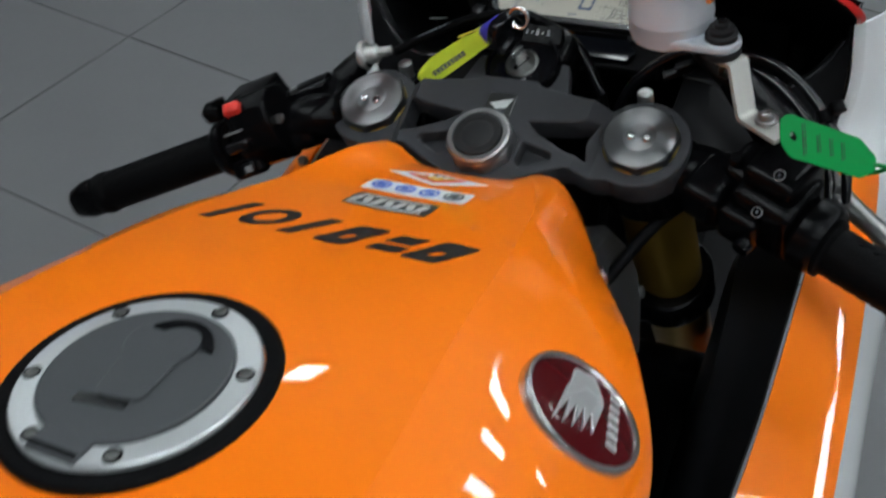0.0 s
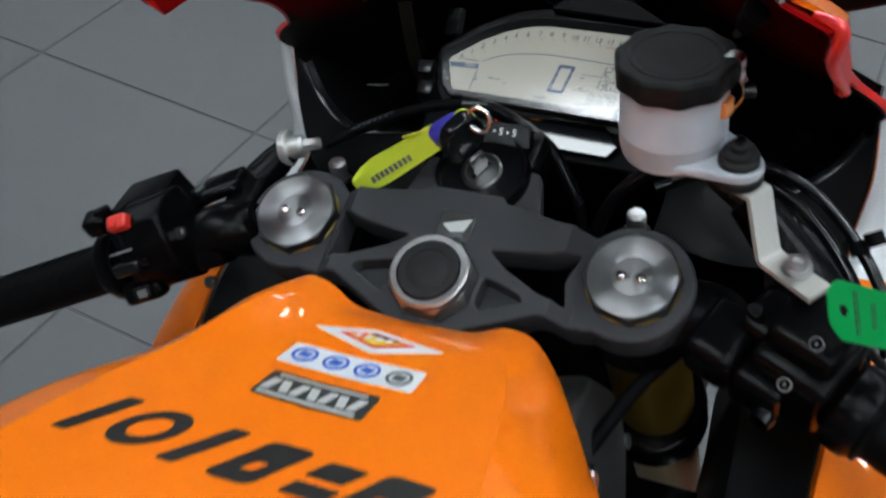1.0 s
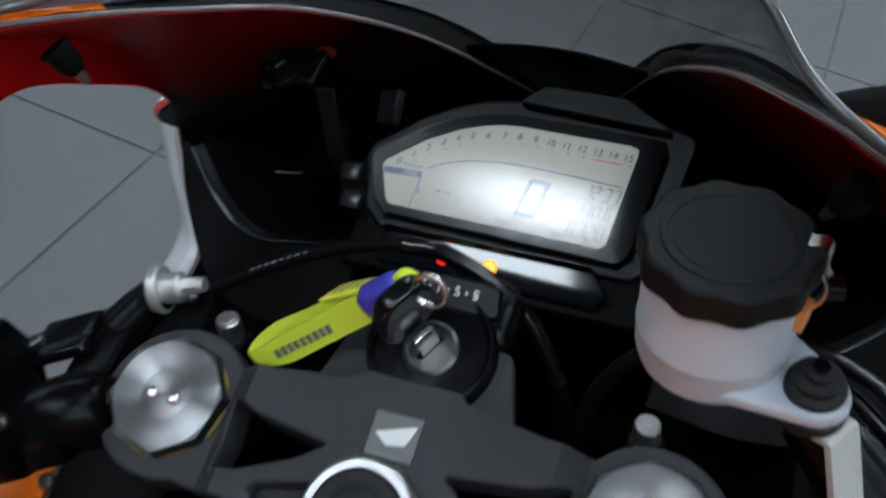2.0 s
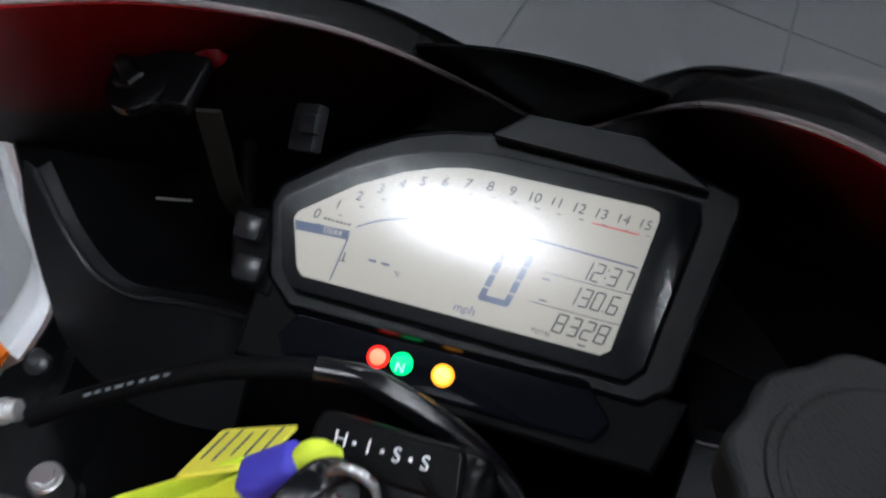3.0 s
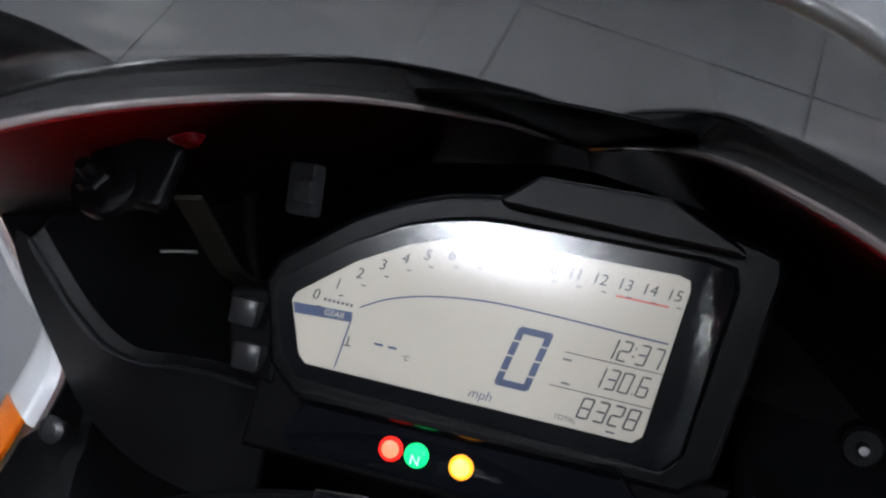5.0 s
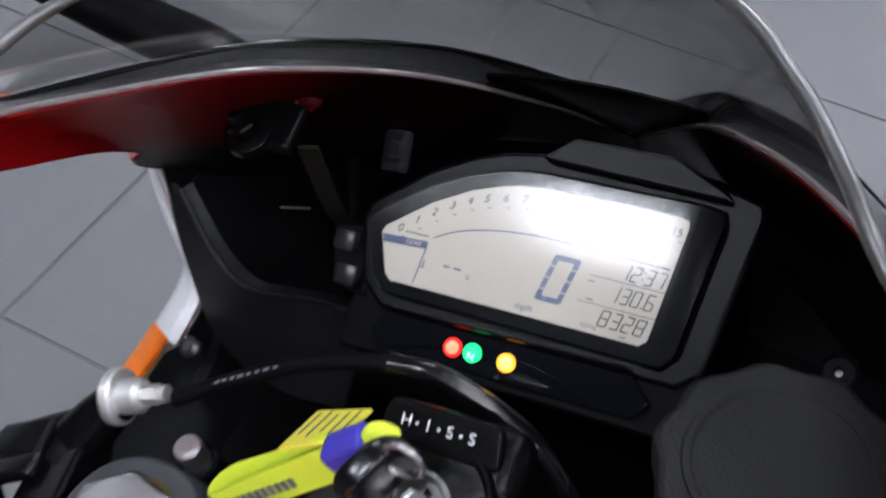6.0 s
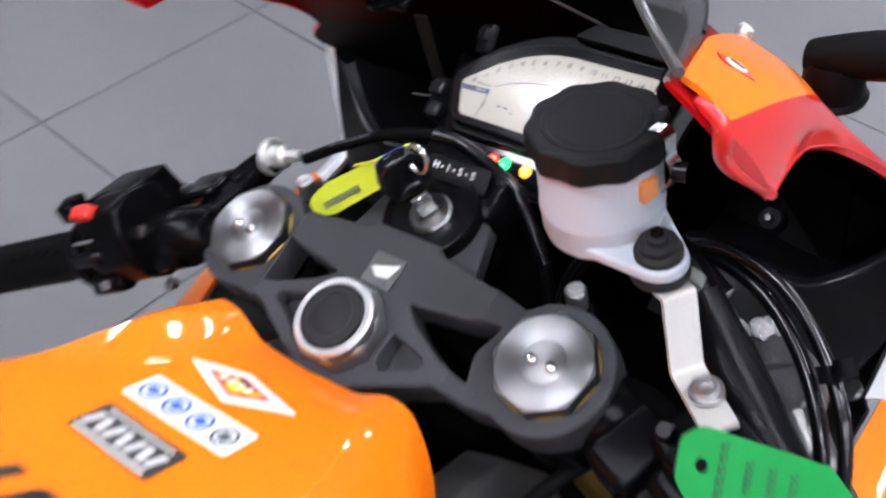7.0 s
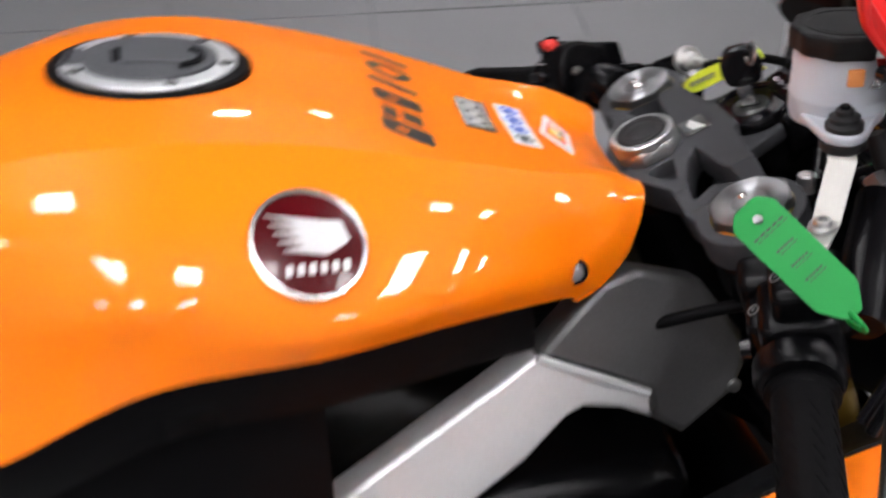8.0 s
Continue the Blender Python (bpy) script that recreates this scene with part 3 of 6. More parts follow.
for side in (1, -1):
    spot = np.array((0.1655, -0.2740, tank_height(0.1655, -0.2740)))
    near = np.array([q for row in tank_grid for q in row if np.linalg.norm(q - spot) < 0.034])
    lean = np.linalg.svd(near - near.mean(0))[2][2]
    lean = lean * np.sign(lean[2])
    proud = float(((near - spot) @ lean).max())
    en = Vector((side * lean[0], lean[1], lean[2]))
    E = axes(tuple(Vector((spot[0] * side, spot[1], spot[2])) + en * (proud - 0.0005 if side > 0 else -0.006)), tuple(Vector((0, side, 0.16 * side)) - en * en.dot(Vector((0, side, 0.16 * side)))), en)
    emblem = part("emblem", lathe([(0.0325, -0.012), (0.0328, 0.001), (0.0318, 0.0034), (0.0298, 0.0036), (0.0288, 0.002)], 48, E), STEEL, tank, "round chrome-rimmed dark red emblem")
    part("emblem_field", lathe([(0.0292, 0.0), (0.0291, 0.0022), (0.0200, 0.0036), (0.006, 0.0042)], 48, E), MAROON, emblem)
    for k in range(5):
        x0 = -0.022 + 0.0015 * k
        feather = rounded([(x0, 0.0170 - 0.0052 * k), (0.006 + 0.002 * k, 0.0120 - 0.0030 * k), (0.014, 0.0085 - 0.0036 * k), (0.003 + 0.001 * k, 0.0076 - 0.0040 * k)], 0.0008, 2)
        part("emblem_feather", plate([feather], 0.0016, 0.0004, E @ pose(0, 0.0, 0.0060)), EMBLEM, emblem)
    part("emblem_wing", plate([rounded([(-0.004, 0.0125), (0.019, 0.0100), (0.0215, -0.002), (0.008, -0.0085), (0.010, 0.002)], 0.002, 3)], 0.0016, 0.0004, E @ pose(0, 0, 0.0062)), EMBLEM, emblem)
    for k in range(6):
        part("emblem_bar", plate([slant(-0.014 + 0.0062 * k, -0.0150, 0.0036, 0.0056, 0.0003, 0.0004)], 0.0014, 0.0003, E @ pose(0, 0, 0.0054)), EMBLEM, emblem)
    T = axes((0.1165 * side, -0.113, 0.868), (0, 1, 0), (side, 0.35, 0.25))
    boss = part("tank_bolt_recess", lathe([(0.0085, -0.004), (0.0085, 0.0006), (0.0070, 0.0009)], 24, T), GLOSS, tank)
    part("tank_bolt", join(lathe([(0.0058, -0.003), (0.0058, 0.0022), (0.0046, 0.0034)], 20), lathe([(0.0026, 0.003), (0.0024, 0.0038)], 6)), STEEL, boss, place=T)

# ---- steering: everything given in a frame whose z axis is the steering axis ----
RAKE = 23.3
S = pose(0, 0, 0.900, RAKE, 0, 0)


def s_at(u, v, w):
    return S @ Matrix.Translation((u, v, w))


right = [(0.0, 0.033), (0.022, 0.033), (0.026, 0.029), (0.060, 0.024), (0.080, 0.0235)]
right += [(0.105 + 0.035 * math.cos(radians(a)), 0.0 + 0.035 * math.sin(radians(a))) for a in np.linspace(118, -112, 26)]
right += [(0.078, -0.0345), (0.062, -0.0350), (0.036, -0.0475), (0.015, -0.0575), (0.0, -0.0595)]
rim = right + [(-x, y) for x, y in right[-2:0:-1]]
big = rounded([(0.0255, -0.002), (0.060, 0.0025), (0.0755, 0.0090), (0.0712, -0.010), (0.0745, -0.0245), (0.0600, -0.0220), (0.0370, -0.0110)], 0.0025)
small = rounded([(0.0275, -0.0190), (0.0510, -0.0255), (0.0520, -0.0295), (0.0310, -0.0395), (0.0265, -0.0350)], 0.0025)
holes = [h for s in (big, small) for h in (s, [(-x, y) for x, y in s][::-1])]
bm = plate([rim] + holes, 0.022, 0.0018)
for x in (-0.079, -0.0675, 0.0675, 0.079):
    bmesh.ops.bisect_plane(bm, geom=bm.verts[:] + bm.edges[:] + bm.faces[:], plane_co=(x, 0, 0), plane_no=(1, 0, 0))
for v in bm.verts:
    v.co.z -= 0.0115 * min(1.0, max(0.0, (abs(v.co.x) - 0.0675) / 0.0115)) - 0.003
bmesh.ops.triangulate(bm, faces=[f for f in bm.faces if len(f.verts) > 4])
bm.transform(S)
yoke = part("top_yoke", bm, YOKE, bike, "dark grey anodised top yoke with cut-outs", sharp=24)
for side in (1, -1):
    floor_line = [(side * x, y) for x, y in ((0.0255, -0.0170), (0.0525, -0.0240), (0.0540, -0.0300), (0.0315, -0.0415), (0.0245, -0.0360))][::side]
    part("pocket_floor", plate([floor_line], 0.003, 0, s_at(0, 0, -0.0085)), YOKE, yoke, "sunken floor of the yoke's pocket")
badge = part("yoke_badge", plate([rounded([(-0.0100, -0.0095), (0.0105, -0.0095), (0.0105, 0.0095), (-0.0105, 0.0095)], 0.001)], 0.001, 0.0003, s_at(0.001, 0.008, 0.0042)), DARK_STEEL, yoke, "silver square badge")
part("badge_wing", plate([rounded([(-0.008, 0.000), (0.009, 0.006), (0.006, -0.003), (-0.002, -0.0045)], 0.001)], 0.0006, 0.0001, s_at(0.001, 0.008, 0.0049)), FOIL, badge)
part("badge_bar", plate([slant(0, -0.0065, 0.012, 0.0022, 0, 0.0003)], 0.0006, 0, s_at(0.001, 0.008, 0.0049)), FADED, badge)

NUT_AT = s_at(0.001, -0.0285, 0.002) @ Matrix.Scale(0.82, 4)
stem = part("stem_nut", join(lathe([(0.0305, 0.002), (0.0305, 0.013), (0.0285, 0.0155)], 8, pose(0, 0, 0, 0, 0, 22.5), sides=8),
                             lathe([(0.0282, 0.012), (0.0278, 0.0195), (0.0262, 0.0210), (0.0226, 0.0208), (0.0222, 0.014)], 48)), NUT, yoke, "silver steering stem nut", place=NUT_AT)
part("stem_cap", lathe([(0.0220, 0.012), (0.0220, 0.0205), (0.0208, 0.0222), (0.0150, 0.0224), (0.0144, 0.0218), (0.0136, 0.0224), (0.004, 0.0228)], 44), MOUNT, yoke, "black rubber cap in the stem nut", place=NUT_AT)

BAR = {1: (Vector((0.132, 0.020, 0.870)), Vector((0.345, -0.062, 0.828))), -1: (Vector((-0.132, -0.004, 0.890)), Vector((-0.343, -0.084, 0.820)))}
for side in (1, -1):
    F = s_at(0.106 * side, 0.001, -0.003)
    fork = part("fork_tube", lathe([(0.0272, -0.62), (0.0272, -0.125), (0.0262, -0.12), (0.0255, -0.004)], 40, F), GOLD if side > 0 else CAST, bike, "front fork tube")
    part("fork_ring", lathe([(0.0264, -0.0080), (0.0264, -0.0050), (0.0256, -0.0040)], 44), BRASS, fork, "thin bronze ring under the fork cap", place=F)
    part("fork_cap", join(lathe([(0.0273, -0.007), (0.0273, 0.0004), (0.0266, 0.0014)], 8, sides=8)), CAP_RIM, fork, "octagonal fork cap", place=F @ pose(0, 0, 0, 0, 0, 10))
    part("cap_disc", lathe([(0.0245, 0.000), (0.0245, 0.0016), (0.0239, 0.0020), (0.0118, 0.0019), (0.0114, 0.0016), (0.0110, 0.0018), (0.0010, 0.0018)], 64), TURNED, fork, "turned aluminium disc", place=F)
    for dx in (-0.0055, 0.0055):
        part("adjuster", join(lathe([(0.0032, 0.001), (0.0032, 0.0030), (0.0028, 0.0041), (0.0020, 0.0048), (0.0008, 0.0051)], 16)), CHROME, fork, place=F @ Matrix.Translation((dx, -0.0015, 0)))
    clamp = part("fork_clamp", lathe([(0.0310, -0.060), (0.0335, -0.057), (0.0335, -0.032), (0.0310, -0.029)], 36, F), CAST, bike, "black handlebar clamp round the fork")
    part("lower_yoke_ear", lathe([(0.034, -0.235), (0.036, -0.232), (0.036, -0.198), (0.034, -0.195)], 36, F), CAST, bike)
    # clip-on bar
    inner, outer = BAR[side]
    along = (outer - inner).normalized()
    bar = part("handlebar", tube([tuple(inner), tuple(outer)], 0.0110, 16, 4), CAST, bike, "black clip-on handlebar")
    part("bar_socket", tube([(0.112 * side, 0.022, 0.876), (0.128 * side, 0.013, 0.869), tuple(inner + along * 0.02), tuple(inner + along * (0.05 if side < 0 else 0.03))], [0.014, 0.0175, 0.0180, 0.0150] if side < 0 else [0.016, 0.021, 0.0215, 0.018], 18, 14), CAST, bar)
    # pinch bolt beside the fork
    P = axes((0.097 * side, 0.044, 0.9010), (1, 0, 0), (0.35 * side, -0.10, 0.93))
    pinch = part("clamp_bolt", join(lathe([(0.0075, -0.030), (0.0085, -0.026), (0.0085, -0.006), (0.0070, -0.0045)], 18)), CAST, bike, place=P)
    part("bolt_head", join(lathe([(0.0056, -0.006), (0.0056, 0.0070), (0.0048, 0.0080)], 16), lathe([(0.0034, 0.008), (0.0034, 0.0090)], 6)), NUT, pinch)
    # grip with ribs
    g0, g1 = inner + along * (0.098 if side < 0 else 0.112), outer
    line = [g0 + (g1 - g0) * s for s in np.linspace(0, 1, 60)]
    radii = []
    for i in range(60):
        s = i / 59
        r = 0.0168 + (0.0035 if s < 0.05 else 0) + (0.0012 if 0.9 < s < 0.97 else 0)
        radii.append(r)
    grip = part("grip", tube([tuple(q) for q in line[:: 1]], radii, 22, 90), RUBBER, bar, "ribbed black rubber handlebar grip")
    flat = axes((0, 0, 0), tuple(along), (0, -0.35, 1))
    for k in range(9):
        for turn in (20, 65, 110, 155, -25, -70):
            spot = g0 + (g1 - g0) * (0.16 + 0.08 * k + (0.04 if turn in (65, 155, -25) else 0.0))
            Q = Matrix.Translation(spot) @ flat @ pose(0, 0, 0, turn, 0, 0) @ pose(0, 0, 0.0166)
            # dark strips lying slightly proud stand in for the shade in the grooves
            part("grip_groove", block(0.0105, 0.0011, 0.0008, Q @ pose(0, 0, 0, 0, 0, 28), 0), HOLLOW, grip)
    part("bar_end", tube([tuple(outer), tuple(outer + along * 0.024)], [0.0165, 0.0165, 0.013], 20, 8), CAST, bar)

# switch gear on the clip-ons
def bar_frame(side, s):
    """A frame on the bar: x outwards along it, z up, s metres from its inner end."""
    inner, outer = BAR[side]
    along = (outer - inner).normalized()
    return axes(tuple(inner + along * s), tuple(along), (0, -0.35, 1))


def ridge(profile, length, m, bevel=0.003):
    """A bar of the given cross section (forward, up), length metres long across it."""
    return plate([profile], length, bevel, m @ Matrix(((0, 0, 1, 0), (1, 0, 0, 0), (0, 1, 0, 0), (0, 0, 0, 1))))


# frame on the left bar: x outwards along it, y forwards, z up
out_ = (BAR[-1][1] - BAR[-1][0]).normalized()
fore = (Vector((0, 1, 0)) - out_ * out_.y).normalized()
above = fore.cross(out_)
above = above if above.z > 0 else -above
mid = Vector((-0.215, -0.0355, 0.8625))
L = Matrix(((out_.x, fore.x, above.x, mid.x), (out_.y, fore.y, above.y, mid.y), (out_.z, fore.z, above.z, mid.z), (0, 0, 0, 1)))
body = rounded([(-0.0265, 0.018), (-0.0205, 0.034), (-0.004, 0.0385), (0.022, 0.032), (0.030, 0.004), (0.020, -0.020), (-0.002, -0.025), (-0.018, -0.017), (-0.0275, 0.000)], 0.004)
switch = part("switch_housing", ridge(body, 0.036, pose(-0.009, 0, 0)), CAST, bike, "black handlebar switch housing", place=L)
hood_line = rounded([(-0.001, 0.0365), (0.0415, 0.0345), (0.050, 0.008), (0.036, -0.012), (0.012, -0.006)], 0.003)
part("switch_hood", ridge(hood_line, 0.038, pose(-0.002, 0, 0), 0.0025), CAST, switch, "angular hood of the switch housing")
part("switch_knob", join(block(0.016, 0.016, 0.013, pose(0.003, -0.006, 0.0350, 12, 0, 0), 0.004, 3), block(0.009, 0.009, 0.006, pose(-0.004, -0.006, 0.0405), 0.002)), CAST, switch)
part("dip_switch", block(0.0135, 0.0095, 0.0115, pose(-0.0195, -0.0185, 0.0345, 42, 0, 0), 0.0022, 3), RED_BUTTON, switch, "red switch")
part("dip_switch_step", block(0.0060, 0.0045, 0.0060, pose(-0.0175, -0.0225, 0.0365, 42, 0, 0), 0.0012), RED_BUTTON, switch)
part("switch_print", block(0.016, 0.0006, 0.0016, pose(-0.0141, -0.0275, 0.0200, -8, 0, 0), 0), SYMBOL, switch)
part("indicator_switch", block(0.020, 0.008, 0.009, pose(-0.012, -0.0275, 0.0085), 0.003, 3), GLOSS, switch)
part("horn_pod", block(0.028, 0.016, 0.017, pose(-0.006, -0.0155, -0.0145, -18, 0, 0), 0.005, 3), CAST, switch)
part("horn_button", block(0.013, 0.006, 0.010, pose(-0.008, -0.0230, -0.0130, -18, 0, 0), 0.0025, 3), GLOSS, switch)
part("switch_print", block(0.006, 0.0005, 0.005, pose(-0.009, -0.0262, -0.0125, -18, 0, 0), 0), SYMBOL, switch)
part("mode_button", block(0.010, 0.005, 0.006, pose(-0.022, -0.0262, 0.0090), 0.002), GLOSS, switch)
part("switch_seam", ridge([(f * 1.02, u * 1.02) for f, u in body], 0.0010, pose(-0.016, 0, 0), 0), GLOSS, switch)
part("switch_collar", lathe([(0.0215, 0.006), (0.0240, 0.008), (0.0240, 0.013), (0.0210, 0.017)], 28, pose(0, 0, 0, 0, 90, 0)), CAST, switch)
for x in (-0.027, 0.003):
    part("housing_screw", lathe([(0.0028, 0.0), (0.0028, 0.0016), (0.0020, 0.0022)], 12, pose(x, 0.020, -0.0195, 205, 0, 0)), DARK_STEEL, switch)

# clutch lever, its bracket and the adjuster with the cable
perch = part("clutch_perch", ridge(rounded([(-0.019, -0.010), (-0.015, 0.010), (0.004, 0.0175), (0.020, 0.010), (0.022, -0.012), (0.002, -0.020)], 0.005), 0.020, L @ pose(-0.0470, 0, -0.004)), CAST, bike, "black clutch lever clamp")
part("lever_bracket", ridge(rounded([(0.006, -0.014), (0.004, 0.009), (0.040, 0.0105), (0.063, 0.0115), (0.066, 0.000), (0.050, -0.010)], 0.004), 0.026, L @ pose(-0.0620, 0, -0.001, 0, 0, 5)), CAST, perch)
part("adjuster_arm", tube([(-0.158, 0.040, 0.886), (-0.150, 0.050, 0.894), (-0.143, 0.056, 0.901)], [0.012, 0.011, 0.009], 14, 12), CAST, perch)
part("clutch_lever", tube([(-0.164, 0.048, 0.884), (-0.205, 0.034, 0.866), (-0.275, -0.002, 0.832), (-0.345, -0.040, 0.800)], [0.009, 0.0085, 0.0075, 0.0085], 14, 40, 0.7), CAST, perch, "black clutch lever")
part("lever_cover", block(0.034, 0.020, 0.007, L @ pose(-0.0560, 0.0520, 0.0085, 6, 4, 8), 0.0025, 3), GLOSS, perch)
part("lever_cover", block(0.030, 0.012, 0.006, L @ pose(-0.0610, 0.0340, 0.0115, -6, 3, 5), 0.0025, 3), GLOSS, perch)
part("pivot_bolt", lathe([(0.0046, 0.0), (0.0046, 0.0030), (0.0036, 0.0040)], 16, L @ pose(-0.0400, 0.0470, 0.0105)), DARK_STEEL, perch)
for f, u in ((0.0038, 0.0165), (0.0038, -0.0225)):
    part("perch_bolt", lathe([(0.0040, -0.002), (0.0040, 0.002), (0.0030, 0.003)], 12, L @ pose(-0.0470, f - 0.015, u - 0.004, 60, 0, 0)), DARK_STEEL, perch)
A = axes((-0.143, 0.057, 0.902), (0.93, 0.25, 0.18), (0, 0, 1)) @ pose(0, 0, 0, 0, 90, 0) @ Matrix.Scale(0.9, 4)
part("cable_adjuster", join(lathe([(0.0125, -0.003), (0.0135, -0.002), (0.0135, 0.002), (0.0125, 0.003)], 28), lathe([(0.0085, 0.002), (0.0085, 0.012), (0.0065, 0.014)], 22),
                                  lathe([(0.0050, 0.013), (0.0050, 0.022)], 6), lathe([(0.0042, 0.021), (0.0042, 0.026)], 12)), SATIN, bike, "silver knurled clutch cable adjuster", place=A)
part("clutch_cable", tube([(-0.116, 0.062, 0.906), (-0.090, 0.072, 0.918), (-0.050, 0.084, 0.932), (-0.010, 0.090, 0.934), (0.028, 0.088, 0.915), (0.052, 0.078, 0.880), (0.060, 0.066, 0.835), (0.058, 0.05, 0.77)], 0.0035, 12, 70), RUBBER, bike, "black clutch cable")
cable_top = glide([(-0.116, 0.062, 0.906), (-0.090, 0.072, 0.918), (-0.050, 0.084, 0.932), (-0.010, 0.090, 0.934)], 60)
for k in range(8):
    q = cable_top[14 + 2 * k]
    part("cable_print", block(0.0018 if k % 3 else 0.0026, 0.0010, 0.0003, axes((q[0], q[1] - 0.0017, q[2] + 0.0031), tuple(cable_top[15 + 2 * k] - q), (0, -0.5, 0.86)), 0), FADED, bike)
part("cable_sleeve", tube([(-0.026, 0.0885, 0.9355), (-0.006, 0.0902, 0.9335), (0.030, 0.0874, 0.9135), (0.052, 0.078, 0.880)], 0.0043, 12, 30), GLOSS, bike)

# ignition lock in front of the yoke
I = s_at(0.002, 0.050, 0.0)
lock = part("ignition_lock", join(lathe([(0.027, -0.045), (0.029, -0.030), (0.029, -0.006), (0.0275, -0.002), (0.0245, -0.0015), (0.0235, -0.005)], 44),
                                  lathe([(0.0236, -0.005), (0.0225, -0.0105), (0.012, -0.0110)], 40)), LOCK, bike, "black ignition lock housing", place=I)
part("lock_barrel", lathe([(0.0128, -0.012), (0.0126, -0.0012), (0.0112, -0.0002), (0.0100, -0.0004), (0.0096, -0.0016), (0.002, -0.0016)], 36), DARK_STEEL, lock, "steel lock barrel")
part("key_slot", block(0.014, 0.0028, 0.002, pose(0, 0, -0.0014, 0, 0, 60), 0), GLOSS, lock)
part("lock_ring", lathe([(0.0248, -0.0030), (0.0252, -0.0008), (0.0262, 0.0004), (0.0276, 0.0002), (0.0284, -0.0020)], 48), GLOSS, lock, "glossy black rim of the lock")
part("lock_print", join(*(block(0.0016, 0.0040, 0.0004, pose(0.0180 * math.cos(radians(a)), 0.0180 * math.sin(radians(a)), -0.0106, 0, 0, a - 90), 0) for a in (64, 20, -54))), FADED, lock)
part("lock_body", block(0.052, 0.030, 0.036, pose(0.006, 0.022, -0.022), 0.009, 3), LOCK, lock)
plaque = part("lock_plaque", plate([rounded([(-0.024, -0.008), (0.024, -0.008), (0.022, 0.008), (-0.022, 0.008)], 0.004)], 0.006, 0.0015, pose(0.001, 0.026, 0.001, 16, 0, 0)), LOCK, lock, "black plaque with small white letters")
for k in range(4):
    part("plaque_letter", words("HISS"[k], 0.0060, pose(-0.0128 + 0.0085 * k, 0.0270, 0.00135, 16, 0, 0), 0, 0.00008), LABEL_WHITE, plaque)
    if k < 3:
        part("plaque_dot", block(0.0011, 0.0011, 0.0003, pose(-0.0086 + 0.0085 * k, 0.0270, 0.0013, 16, 0, 0), 0), LABEL_WHITE, plaque)
part("lock_bracket", plate([rounded([(-0.046, -0.014), (0.046, -0.014), (0.036, 0.020), (-0.036, 0.020)], 0.004)], 0.010, 0.001, s_at(0, 0.038, -0.008)), YOKE, bike, "grey lock bracket under the yoke")

# brake fluid reservoir on its bracket
R = axes((0.1145, 0.0450, 0.950), (1, 0, 0), (-0.06, -0.05, 1))
B = axes((0.1515, 0.029, 0.9645), (1, 0, 0), (0.05, -0.12, 1)) @ Matrix.Scale(0.78, 4)
foot_at = R.inverted() @ B.translation
pot = part("brake_reservoir", join(lathe([(0.0230, 0.005), (0.0262, 0.007), (0.0275, 0.012), (0.0276, 0.020), (0.0280, 0.021), (0.0280, 0.0235), (0.0275, 0.0245), (0.0272, 0.052)], 48),
                                   plate([hull(ring(0, 0, 0.0262, 40) + ring(foot_at.x, foot_at.y, 0.0128, 24))], 0.006, 0.0018, pose(0, 0, 0.0150))), POT, bike, "translucent white brake fluid reservoir", place=R)
wavy = [((0.0300 + 0.0009 * math.cos(10 * radians(a))) * math.cos(radians(a)), (0.0300 + 0.0009 * math.cos(10 * radians(a))) * math.sin(radians(a))) for a in range(0, 360, 4)]
lid = part("reservoir_lid", join(plate([wavy], 0.0135, 0.0022, pose(0, 0, 0.063)), lathe([(0.0240, 0.0622), (0.0230, 0.0636), (0.0212, 0.0636), (0.0202, 0.0626)], 48)), LID, pot, "black screw lid with a scalloped rim")
part("lid_centre", lathe([(0.0196, 0.0622), (0.0190, 0.0632), (0.002, 0.0632)], 40), LID, lid)
part("sight_glass", block(0.004, 0.009, 0.010, pose(0.0275, -0.0062, 0.0400, 0, 0, -14), 0.0012), FLUID, pot, "amber sight window")
strap = glide([(0.0245, -0.0030, 0.0645), (0.0300, -0.0038, 0.0642), (0.0322, -0.0042, 0.0600), (0.0322, -0.0042, 0.0520), (0.0345, -0.0046, 0.0470), (0.0345, -0.0046, 0.0410), (0.0300, -0.0040, 0.0330)], 30)
strap = [np.array(Matrix.Rotation(radians(16), 3, "Z") @ Vector(q)) for q in strap]
part("lid_stop", sheet([[q + np.array((0.0006, 0.0033, 0)) * w for q in strap] for w in (-1, 0, 1)], thick=0.0010), STEEL, pot, "bent steel lid retainer", sharp=25)
part("stop_screw", lathe([(0.0045, 0.033), (0.0045, 0.039)], 12, pose(0, 0, 0, 0, 0, 16) @ pose(0, -0.0046, 0.044, 0, 90, 0)), GLOSS, pot)
part("bracket_rubber", lathe([(0.0150, -0.0155), (0.0165, -0.0140), (0.0165, -0.0085), (0.0150, -0.0075), (0.0120, -0.0070), (0.0115, -0.005), (0.0115, -0.002), (0.0134, -0.001), (0.0134, 0.004), (0.0118, 0.0055), (0.0108, 0.006), (0.0108, 0.0095), (0.0080, 0.0105), (0.0066, 0.011), (0.0066, 0.0145), (0.0052, 0.0155)], 36), MOUNT, pot, "ribbed black rubber mount", place=R.inverted() @ B)
part("mount_bolt", lathe([(0.0040, 0.0145), (0.0040, 0.0175), (0.0034, 0.018)], 6), CAST, pot, place=R.inverted() @ B)
